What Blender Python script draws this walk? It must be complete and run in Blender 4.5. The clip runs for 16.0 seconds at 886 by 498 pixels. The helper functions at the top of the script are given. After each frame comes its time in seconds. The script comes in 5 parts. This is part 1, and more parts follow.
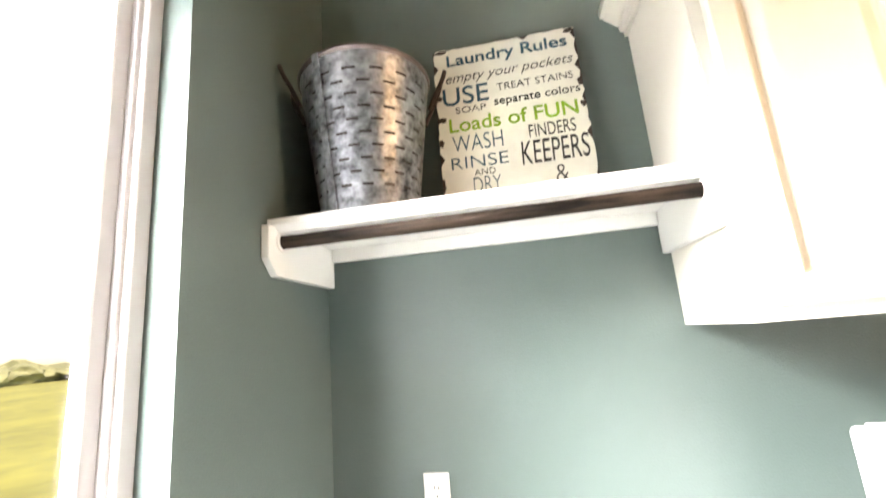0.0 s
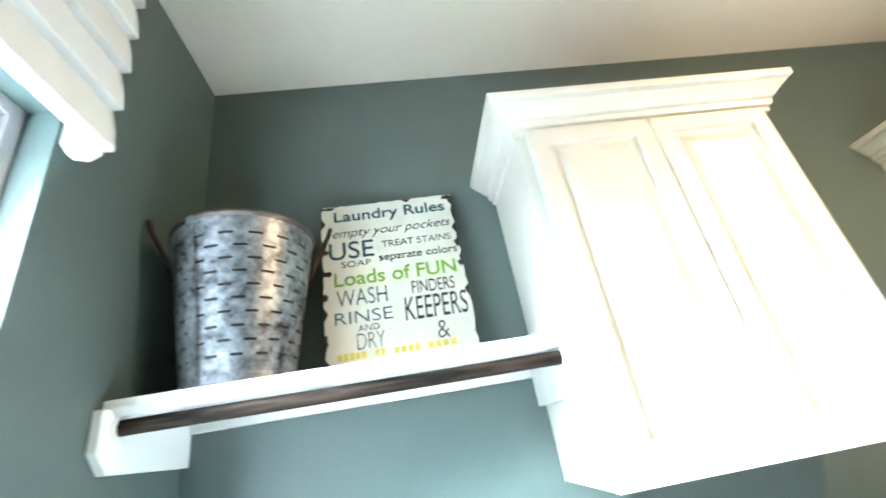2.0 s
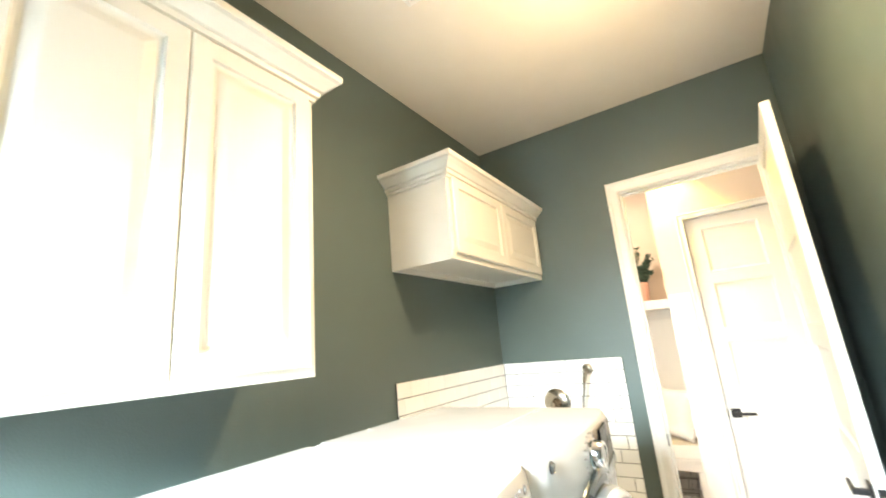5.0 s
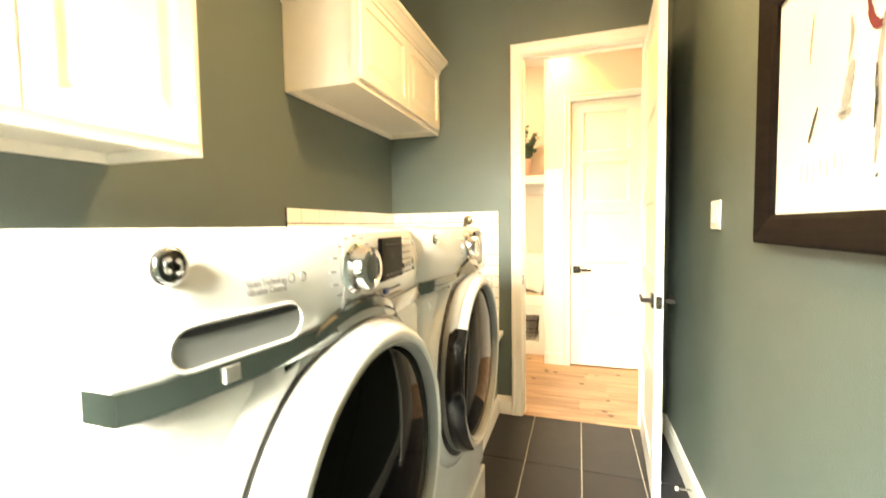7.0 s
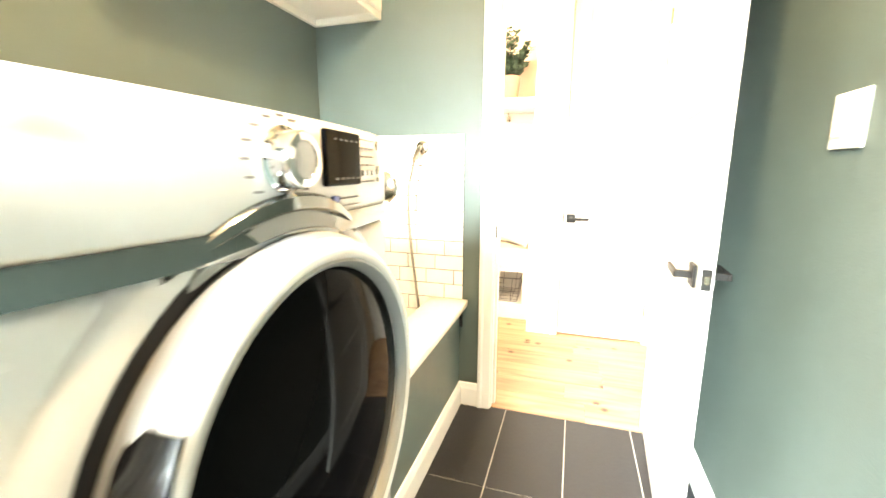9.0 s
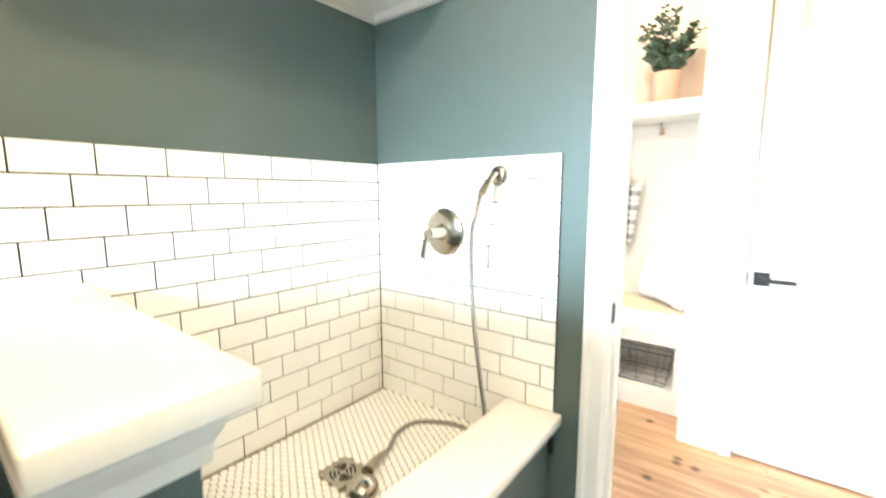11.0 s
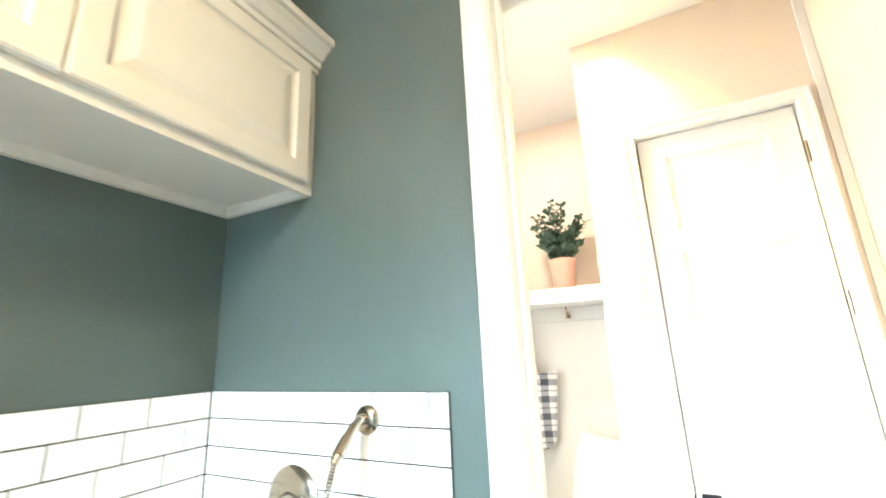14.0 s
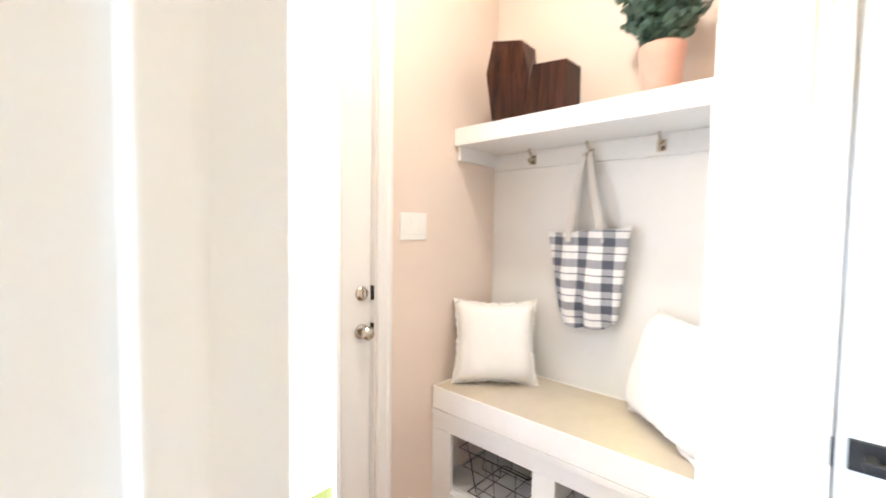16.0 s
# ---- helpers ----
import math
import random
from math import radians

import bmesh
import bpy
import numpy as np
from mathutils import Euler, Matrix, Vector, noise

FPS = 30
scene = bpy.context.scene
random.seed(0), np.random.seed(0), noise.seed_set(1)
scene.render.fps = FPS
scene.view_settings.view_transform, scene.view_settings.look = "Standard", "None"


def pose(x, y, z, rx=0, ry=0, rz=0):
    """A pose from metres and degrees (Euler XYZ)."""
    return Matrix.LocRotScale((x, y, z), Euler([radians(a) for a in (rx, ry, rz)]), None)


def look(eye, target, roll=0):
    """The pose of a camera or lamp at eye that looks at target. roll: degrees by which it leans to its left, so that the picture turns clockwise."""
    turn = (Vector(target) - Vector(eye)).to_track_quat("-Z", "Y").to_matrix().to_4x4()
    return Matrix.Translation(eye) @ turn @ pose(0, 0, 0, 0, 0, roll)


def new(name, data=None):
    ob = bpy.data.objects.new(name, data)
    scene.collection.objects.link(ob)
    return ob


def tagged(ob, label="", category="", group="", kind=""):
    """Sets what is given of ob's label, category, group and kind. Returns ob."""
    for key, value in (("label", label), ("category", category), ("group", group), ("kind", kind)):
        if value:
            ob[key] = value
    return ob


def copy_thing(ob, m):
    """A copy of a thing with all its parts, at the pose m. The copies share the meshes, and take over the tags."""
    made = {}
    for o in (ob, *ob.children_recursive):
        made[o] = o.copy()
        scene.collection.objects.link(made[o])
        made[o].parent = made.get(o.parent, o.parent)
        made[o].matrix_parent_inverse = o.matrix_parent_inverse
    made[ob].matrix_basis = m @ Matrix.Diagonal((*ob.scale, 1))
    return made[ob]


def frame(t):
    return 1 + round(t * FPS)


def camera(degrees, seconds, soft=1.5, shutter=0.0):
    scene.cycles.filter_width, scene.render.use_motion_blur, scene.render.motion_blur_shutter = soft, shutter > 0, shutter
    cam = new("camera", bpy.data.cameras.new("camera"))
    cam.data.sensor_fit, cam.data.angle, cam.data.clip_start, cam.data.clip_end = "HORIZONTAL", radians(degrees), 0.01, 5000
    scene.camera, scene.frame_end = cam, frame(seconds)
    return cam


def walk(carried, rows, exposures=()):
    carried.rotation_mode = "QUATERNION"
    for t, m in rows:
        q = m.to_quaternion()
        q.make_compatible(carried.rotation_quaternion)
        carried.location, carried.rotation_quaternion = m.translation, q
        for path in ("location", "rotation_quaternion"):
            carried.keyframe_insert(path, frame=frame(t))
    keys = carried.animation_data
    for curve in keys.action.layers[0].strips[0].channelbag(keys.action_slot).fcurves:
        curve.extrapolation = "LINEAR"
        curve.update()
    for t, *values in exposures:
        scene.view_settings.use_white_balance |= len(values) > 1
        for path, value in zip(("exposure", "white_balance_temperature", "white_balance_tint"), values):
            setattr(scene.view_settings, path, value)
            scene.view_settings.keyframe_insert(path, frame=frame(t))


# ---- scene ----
cam = camera(93.9, 16.0, soft=1.6, shutter=0.5)

PATH = [
    (0, (0.161, 0.171, 1.546), (-0.151, 2.105, 1.951), -4.8),
    (0.5, (0.162, 0.151, 1.599), (-0.11, 2.043, 2.188), -7.5),
    (1, (0.213, 0.117, 1.648), (-0.008, 1.965, 2.379), -9.5),
    (1.5, (0.218, 0.101, 1.666), (0.182, 1.924, 2.487), -10.4),
    (2, (0.229, 0.121, 1.667), (0.448, 1.925, 2.502), -10.2),
    (2.5, (0.262, 0.15, 1.643), (0.774, 1.911, 2.442), -9.2),
    (3, (0.317, 0.152, 1.633), (1.13, 1.822, 2.375), -8.3),
    (3.5, (0.421, 0.128, 1.628), (1.508, 1.66, 2.314), -7.4),
    (4, (0.516, 0.095, 1.617), (1.833, 1.46, 2.25), -6.8),
    (4.3, (0.545, 0.063, 1.607), (1.98, 1.323, 2.202), -6.6),
    (4.5, (0.566, 0.039, 1.598), (2.069, 1.23, 2.165), -6.3),
    (6.8, (0.487, 0.054, 1.352), (2.374, 0.714, 1.3), -0.9),
    (7, (0.502, 0.06, 1.325), (2.4, 0.682, 1.215), -0.8),
    (7.5, (0.588, 0.036, 1.264), (2.504, 0.562, 1.041), -0.3),
    (8, (0.791, -0.01, 1.249), (2.69, 0.541, 0.948), 0.9),
    (8.5, (1.045, 0.028, 1.228), (2.925, 0.619, 0.885), 0.8),
    (8.7, (1.169, 0.052, 1.237), (3.052, 0.621, 0.876), 0.3),
    (10.8, (2.048, 0.089, 1.286), (3.671, 1.204, 0.937), 0.2),
    (11, (2.117, 0.092, 1.303), (3.685, 1.304, 1.037), -0.1),
    (11.5, (2.264, 0.105, 1.362), (3.681, 1.515, 1.302), -1.3),
    (12, (2.302, 0.117, 1.448), (3.686, 1.543, 1.675), -3.8),
    (12.5, (2.299, 0.124, 1.509), (3.681, 1.492, 1.975), -4.7),
    (13, (2.305, 0.139, 1.545), (3.79, 1.348, 2.124), -4.5),
    (13.5, (2.347, 0.154, 1.545), (3.99, 1.14, 2.116), -2.9),
    (14, (2.496, 0.156, 1.509), (4.229, 1.03, 1.992), -2.5),
    (14.5, (2.704, 0.148, 1.477), (4.484, 0.994, 1.82), -2.5),
    (15, (2.908, 0.168, 1.41), (4.718, 1.001, 1.581), -1.7),
    (15.5, (3.141, 0.209, 1.365), (4.891, 1.176, 1.393), 0.3),
    (15.8, (3.246, 0.189, 1.357), (4.852, 1.381, 1.307), 0.6),
    (16, (3.351, 0.167, 1.352), (4.828, 1.512, 1.253), 0.8),
]

EXPOSURES = [(0.0, 1.12, 8500, 24), (1.0, 1.0, 6700, 12), (2.5, 1.4, 6400, 7), (4.7, 1.2, 6800, 8), (7.0, 1.38, 11200, 12), (7.6, 1.55, 12800, 14), (8.05, 2.0, 9800, 13), (8.6, 2.55, 8400, 11), (11.0, 1.8, 6100, 6), (12.5, 1.7, 6000, 4), (14.8, 1.5, 6000, 5), (15.4, 1.5, 5900, 8), (16.0, 1.42, 5700, 12)]
walk(cam, [(t, look(eye, target, roll)) for t, eye, target, roll in PATH], EXPOSURES)

# ---- plan, in metres ----
WEST, EAST, NORTH, SOUTH, HIGH = -0.41, 3.35, 1.39, -0.47, 3.05
JAMB_N, JAMB_S, DOOR_H = 0.424, -0.33, 2.45
HALL_W, HALL_E, HALL_N, HALL_S, NOOK_E, NOOK_S = 3.474, 4.51, 1.5, -0.58, 5.235, 0.365
WIN_S, WIN_N, WIN_B, WIN_T = 0.24, 0.80, 0.85, 2.40

# ---- light ----
world = bpy.data.worlds.new("sky")
scene.world = world
world.use_nodes = True
wn = world.node_tree
sky = wn.nodes.new("ShaderNodeTexSky")
sky.sky_type, sky.sun_disc = "NISHITA", False
sky.sun_elevation, sky.sun_rotation = radians(48), radians(110)
wn.nodes["Background"].inputs["Strength"].default_value = 0.15
wn.links.new(sky.outputs["Color"], wn.nodes["Background"].inputs["Color"])


def lamp(name, kind, power, colour, matrix, **settings):
    data = bpy.data.lights.new(name, kind)
    data.energy, data.color = power, colour
    for key, value in settings.items():
        if key == "angle":
            data.angle = value
        elif key == "size":
            data.shape, data.size = "RECTANGLE", value
        elif key == "size_y":
            data.size_y = value
        elif key == "spread":
            data.spread = value
        elif key == "cone":
            data.spot_size, data.spot_blend = value, 1.0
        elif key == "radius":
            data.shadow_soft_size = value
    ob = new(name, data)
    ob.matrix_world = matrix
    return ob


lamp("sun", "SUN", 5.0, (1, 0.95, 0.86), look((30, -10, 33), (0, 0, 0)), angle=radians(0.5))
for sill in (1.62, 1.86, 2.10, 2.34):
    lamp("window_daylight", "AREA", 80, (0.70, 0.87, 1.0), look((WEST - 0.32, 0.60, sill), (WEST + 0.68, 0.58, sill - 1.14)), size=0.90, size_y=0.36, spread=radians(97))
lamp("ceiling_lamp", "AREA", 12, (1.0, 0.73, 0.43), look((1.90, 0.14, 2.74), (1.90, 0.14, 0)), size=0.18, size_y=0.18)
lamp("ceiling_lamp_glow", "POINT", 15, (1.0, 0.73, 0.43), Matrix.Translation((1.90, 0.14, 2.56)), radius=0.15)
# unseen spot, added to tint the wall above the closet yellow
lamp("hall_yellow_spot", "SPOT", 85, (1.0, 0.87, 0.12), look((4.38, 0.28, HIGH - 0.03), (4.54, 0.12, 2.45)), radius=0.04, cone=radians(66))
lamp("nook_lamp", "AREA", 12.0, (1.0, 0.85, 0.66), look((4.2, 0.78, HIGH - 0.02), (4.3, 0.80, 0)), size=0.15, size_y=0.15)
lamp("door_daylight", "AREA", 15.0, (0.92, 0.96, 1.0), look((3.95, HALL_N + 0.19, 1.25), (4.0, 0, 1.2)), size=0.90, size_y=2.1)


# ---- materials ----
def material(name, colour, rough=0.5, metal=0.0, vary=0.06, grain=8.0, bump=0.0, bump_scale=120.0, coat=0.0, island=False, piece=0.0, spec=0.5):
    m = bpy.data.materials.new(name)
    m.use_nodes = True
    nt = m.node_tree
    b = nt.nodes["Principled BSDF"]
    b.inputs["Roughness"].default_value, b.inputs["Metallic"].default_value = rough, metal
    b.inputs["Coat Weight"].default_value = coat
    b.inputs["Specular IOR Level"].default_value = spec
    geo = nt.nodes.new("ShaderNodeNewGeometry")
    n1 = nt.nodes.new("ShaderNodeTexNoise")
    n1.inputs["Scale"].default_value, n1.inputs["Detail"].default_value = grain, 6
    nt.links.new(geo.outputs["Position"], n1.inputs["Vector"])
    n2 = nt.nodes.new("ShaderNodeTexNoise")
    n2.inputs["Scale"].default_value, n2.inputs["Detail"].default_value = grain * 0.15, 2
    nt.links.new(geo.outputs["Position"], n2.inputs["Vector"])
    add = nt.nodes.new("ShaderNodeMath")
    add.operation = "ADD"
    nt.links.new(n1.outputs["Fac"], add.inputs[0])
    nt.links.new(n2.outputs["Fac"], add.inputs[1])
    rng = nt.nodes.new("ShaderNodeMapRange")
    rng.inputs["From Min"].default_value, rng.inputs["From Max"].default_value = 0.6, 1.4
    rng.inputs["To Min"].default_value, rng.inputs["To Max"].default_value = 1 - vary, 1 + vary
    nt.links.new(add.outputs[0], rng.inputs["Value"])
    value = rng.outputs["Result"]
    if piece:
        info = nt.nodes.new("ShaderNodeObjectInfo")
        r2 = nt.nodes.new("ShaderNodeMapRange")
        r2.inputs["To Min"].default_value, r2.inputs["To Max"].default_value = 1 - piece, 1 + piece
        nt.links.new(geo.outputs["Random Per Island"] if island else info.outputs["Random"], r2.inputs["Value"])
        mul = nt.nodes.new("ShaderNodeMath")
        mul.operation = "MULTIPLY"
        nt.links.new(value, mul.inputs[0])
        nt.links.new(r2.outputs["Result"], mul.inputs[1])
        value = mul.outputs[0]
    hsv = nt.nodes.new("ShaderNodeHueSaturation")
    hsv.inputs["Color"].default_value = (*colour, 1)
    nt.links.new(value, hsv.inputs["Value"])
    nt.links.new(hsv.outputs["Color"], b.inputs["Base Color"])
    rr = nt.nodes.new("ShaderNodeMapRange")
    rr.inputs["To Min"].default_value, rr.inputs["To Max"].default_value = max(rough - 0.08, 0.02), min(rough + 0.08, 1)
    nt.links.new(n1.outputs["Fac"], rr.inputs["Value"])
    nt.links.new(rr.outputs["Result"], b.inputs["Roughness"])
    if bump:
        n3 = nt.nodes.new("ShaderNodeTexNoise")
        n3.inputs["Scale"].default_value, n3.inputs["Detail"].default_value = bump_scale, 4
        nt.links.new(geo.outputs["Position"], n3.inputs["Vector"])
        bp = nt.nodes.new("ShaderNodeBump")
        bp.inputs["Strength"].default_value, bp.inputs["Distance"].default_value = bump, 0.003
        nt.links.new(n3.outputs["Fac"], bp.inputs["Height"])
        nt.links.new(bp.outputs["Normal"], b.inputs["Normal"])
    return m


def wood(name, dark, light, along, scale=1.0, rough=0.45, knots=False, piece=0.12):
    """Wood with its grain along one axis (0 x, 1 y, 2 z)."""
    m = material(name, light, rough, piece=piece)
    nt = m.node_tree
    b = nt.nodes["Principled BSDF"]
    geo = [n for n in nt.nodes if n.type == "NEW_GEOMETRY"][0]
    hsv = [n for n in nt.nodes if n.type == "HUE_SAT"][0]
    info = nt.nodes.new("ShaderNodeObjectInfo")
    off = nt.nodes.new("ShaderNodeVectorMath")
    off.operation = "MULTIPLY_ADD"
    off.inputs[1].default_value = (7, 5, 3)
    cmb = nt.nodes.new("ShaderNodeCombineXYZ")
    for k in range(3):
        nt.links.new(info.outputs["Random"], cmb.inputs[k])
    nt.links.new(cmb.outputs[0], off.inputs[0])
    nt.links.new(geo.outputs["Position"], off.inputs[2])
    mp = nt.nodes.new("ShaderNodeMapping")
    s = [14 * scale] * 3
    s[along] = 1.1 * scale
    mp.inputs["Scale"].default_value = s
    nt.links.new(off.outputs[0], mp.inputs["Vector"])
    nz = nt.nodes.new("ShaderNodeTexNoise")
    nz.inputs["Scale"].default_value, nz.inputs["Detail"].default_value, nz.inputs["Distortion"].default_value = 1.6, 8, 0.8
    nt.links.new(mp.outputs[0], nz.inputs["Vector"])
    ramp = nt.nodes.new("ShaderNodeValToRGB")
    ramp.color_ramp.elements[0].position, ramp.color_ramp.elements[1].position = 0.34, 0.66
    ramp.color_ramp.elements[0].color, ramp.color_ramp.elements[1].color = (*dark, 1), (*light, 1)
    nt.links.new(nz.outputs["Fac"], ramp.inputs["Fac"])
    colour = ramp.outputs["Color"]
    if knots:
        vo = nt.nodes.new("ShaderNodeTexVoronoi")
        vo.voronoi_dimensions = "2D"
        vo.inputs["Scale"].default_value = 5.2
        nt.links.new(off.outputs[0], vo.inputs["Vector"])
        k = nt.nodes.new("ShaderNodeMapRange")
        k.inputs["From Min"].default_value, k.inputs["From Max"].default_value = 0.05, 0.15
        nt.links.new(vo.outputs["Distance"], k.inputs["Value"])
        sel = nt.nodes.new("ShaderNodeSeparateColor")
        nt.links.new(vo.outputs["Color"], sel.inputs[0])
        gt = nt.nodes.new("ShaderNodeMath")
        gt.operation = "LESS_THAN"
        gt.inputs[1].default_value = 0.62
        nt.links.new(sel.outputs[0], gt.inputs[0])
        mx = nt.nodes.new("ShaderNodeMath")
        mx.operation = "MAXIMUM"
        nt.links.new(k.outputs[0], mx.inputs[0])
        nt.links.new(gt.outputs[0], mx.inputs[1])
        mix = nt.nodes.new("ShaderNodeMix")
        mix.data_type = "RGBA"
        mix.inputs[6].default_value = (0.05, 0.025, 0.012, 1)
        nt.links.new(mx.outputs[0], mix.inputs[0])
        nt.links.new(colour, mix.inputs[7])
        colour = mix.outputs[2]
    nt.links.new(colour, hsv.inputs["Color"])
    bp = nt.nodes.new("ShaderNodeBump")
    bp.inputs["Strength"].default_value, bp.inputs["Distance"].default_value = 0.25, 0.002
    nt.links.new(nz.outputs["Fac"], bp.inputs["Height"])
    nt.links.new(bp.outputs["Normal"], b.inputs["Normal"])
    return m


def clear(name, tint=(1, 1, 1), rough=0.0):
    m = bpy.data.materials.new(name)
    m.use_nodes = True
    b = m.node_tree.nodes["Principled BSDF"]
    b.inputs["Base Color"].default_value = (*tint, 1)
    b.inputs["Transmission Weight"].default_value, b.inputs["Roughness"].default_value, b.inputs["IOR"].default_value = 1.0, rough, 1.45
    return m


GREEN = material("green_wall_paint", (0.085, 0.115, 0.106), 0.42, vary=0.04, grain=5, bump=0.3, bump_scale=190)
BEIGE = material("beige_wall_paint", (0.70, 0.595, 0.505), 0.6, vary=0.03, grain=5, bump=0.1, bump_scale=260)
CEILING = material("ceiling_paint", (0.70, 0.65, 0.575), 0.8, vary=0.03, grain=6, bump=0.2, bump_scale=180)
TRIM = material("white_trim_paint", (0.73, 0.72, 0.69), 0.35, vary=0.02, grain=9, bump=0.04, bump_scale=150)
CABINET = material("white_cabinet_paint", (0.70, 0.665, 0.60), 0.38, vary=0.025, grain=10, bump=0.05, bump_scale=140)
TILE = material("white_ceramic_glaze", (0.88, 0.88, 0.86), 0.12, vary=0.02, grain=14, bump=0.05, bump_scale=14, piece=0.035)
GROUT = material("dark_grout", (0.036, 0.034, 0.031), 0.9, vary=0.2, grain=30, bump=0.3, bump_scale=400)
HEXGROUT = material("brown_grout", (0.20, 0.16, 0.12), 0.9, vary=0.2, grain=30, bump=0.3, bump_scale=400)
QUARTZ = material("white_quartz", (0.82, 0.80, 0.76), 0.22, vary=0.035, grain=40)
SLATE = material("dark_slate_tile", (0.0125, 0.0128, 0.0165), 0.42, vary=0.22, grain=9, bump=0.22, bump_scale=60, piece=0.16, spec=0.4)
FLOORGROUT = material("grey_floor_grout", (0.42, 0.40, 0.37), 0.9, vary=0.15, grain=40, bump=0.2, bump_scale=300)
OAK = wood("knotty_oak", (0.25, 0.14, 0.082), (0.44, 0.28, 0.18), 1, 0.9, 0.42, knots=True)
WALNUT = wood("dark_walnut", (0.012, 0.004, 0.0022), (0.060, 0.021, 0.010), 2, 1.5, 0.35)
RODWOOD = wood("dark_rod_wood", (0.004, 0.003, 0.0025), (0.042, 0.027, 0.020), 0, 2.6, 0.62)
ENAMEL = material("white_enamel", (0.55, 0.542, 0.53), 0.24, vary=0.012, grain=6, coat=0.3)
CHROME = material("chrome", (0.75, 0.75, 0.76), 0.08, 1.0, vary=0.03)
SMOKE = material("grey_chrome_ring", (0.30, 0.31, 0.31), 0.18, 1.0, vary=0.04)
BAND = material("mirror_band", (0.21, 0.225, 0.22), 0.12, 1.0, vary=0.05)
NICKEL = material("brushed_nickel", (0.47, 0.42, 0.35), 0.17, 1.0, vary=0.06, grain=30)
DARKCHROME = material("dark_chrome", (0.035, 0.034, 0.033), 0.22, 0.6, vary=0.1)
SCOOP = material("shaded_scoop_grey", (0.17, 0.175, 0.18), 0.4, vary=0.04)
SILVER = material("silver_plastic_and_side_shade", (0.24, 0.24, 0.235), 0.42, 0.1, vary=0.02)
BLACK = material("black_plastic_and_shade", (0.009, 0.009, 0.010), 0.34, vary=0.1, spec=0.22)
BLACKGLASS = material("black_door_glass", (0.002, 0.002, 0.0022), 0.03, vary=0.05, spec=0.02)
GLOSSBLACK = material("gloss_black_grip", (0.006, 0.006, 0.0065), 0.16, vary=0.05, spec=0.35)
BLACKMETAL = material("black_metal", (0.012, 0.011, 0.011), 0.42, vary=0.1, spec=0.3)
FRAMEWOOD = wood("espresso_frame", (0.0035, 0.0022, 0.002), (0.008, 0.005, 0.0043), 0, 1.5, 0.62)
WALNUT.node_tree.nodes["Principled BSDF"].inputs["Specular IOR Level"].default_value = 0.18
for dull in (FRAMEWOOD, RODWOOD):
    dull.node_tree.nodes["Principled BSDF"].inputs["Specular IOR Level"].default_value = 0.09
PAPER = material("art_paper", (0.76, 0.76, 0.72), 0.7, vary=0.05, grain=6)
INK_GREY = material("grey_ink", (0.30, 0.30, 0.29), 0.8, vary=0.3, grain=60)
INK_DARK = material("dark_ink", (0.04, 0.04, 0.04), 0.8, vary=0.3, grain=60)
INK_RED = material("red_ink", (0.13, 0.01, 0.02), 0.8, vary=0.3, grain=60)
PLASTIC = material("white_plastic", (0.78, 0.77, 0.72), 0.35, vary=0.02)
GALV = material("galvanised_steel", (0.24, 0.245, 0.265), 0.36, 0.88, vary=1.0, grain=55, bump=0.9, bump_scale=45)
RIM = material("dull_brown_rim", (0.13, 0.105, 0.10), 0.45, 0.8, vary=0.6, grain=35, bump=0.5, bump_scale=60)
RUST_AND_SHADE = material("rusty_iron_and_inner_shade", (0.045, 0.032, 0.028), 0.6, 0.6, vary=0.4, grain=40, bump=0.4, bump_scale=120)
SIGNWHITE = material("distressed_sign_paint", (0.72, 0.69, 0.60), 0.7, vary=0.12, grain=14, bump=0.25, bump_scale=50)
SIGNEDGE = material("dark_sign_edge", (0.05, 0.035, 0.028), 0.8, vary=0.4, grain=40)
TEAL = material("teal_lettering", (0.016, 0.07, 0.105), 0.7, vary=0.3, grain=90)
INKBLACK = material("black_lettering", (0.025, 0.022, 0.02), 0.7, vary=0.3, grain=90)
LIME = material("lime_lettering", (0.20, 0.36, 0.02), 0.7, vary=0.25, grain=90)
YELLOW = material("yellow_lettering", (0.70, 0.55, 0.10), 0.7, vary=0.25, grain=90)
FABRIC = material("white_valance_fabric", (0.74, 0.74, 0.73), 0.85, vary=0.04, grain=20, bump=0.35, bump_scale=500)
VINYL = material("window_vinyl", (0.38, 0.365, 0.37), 0.35, vary=0.03)
GLASS = clear("window_glass")
GRASS = material("grass", (0.20, 0.21, 0.045), 0.9, vary=0.35, grain=1.5)
HEDGE = material("far_foliage", (0.17, 0.19, 0.10), 0.9, vary=0.4, grain=1.0)
TERRACOTTA = material("terracotta", (0.60, 0.34, 0.26), 0.75, vary=0.12, grain=25, bump=0.2, bump_scale=90)
SOIL = material("soil", (0.03, 0.02, 0.015), 0.95, vary=0.4, grain=80, bump=0.6, bump_scale=120)
LEAF = material("eucalyptus_leaf", (0.075, 0.125, 0.085), 0.55, vary=0.2, grain=20, island=True, piece=0.45)
STEM = material("green_stem", (0.06, 0.06, 0.03), 0.7, vary=0.2)
LINEN = material("white_linen", (0.80, 0.78, 0.74), 0.9, vary=0.03, grain=25, bump=0.4, bump_scale=420)
CUSHION = material("oatmeal_cushion_fabric", (0.52, 0.46, 0.36), 0.9, vary=0.05, grain=25, bump=0.4, bump_scale=420)
WIRE = material("dark_wire", (0.06, 0.06, 0.065), 0.4, 0.8, vary=0.1)
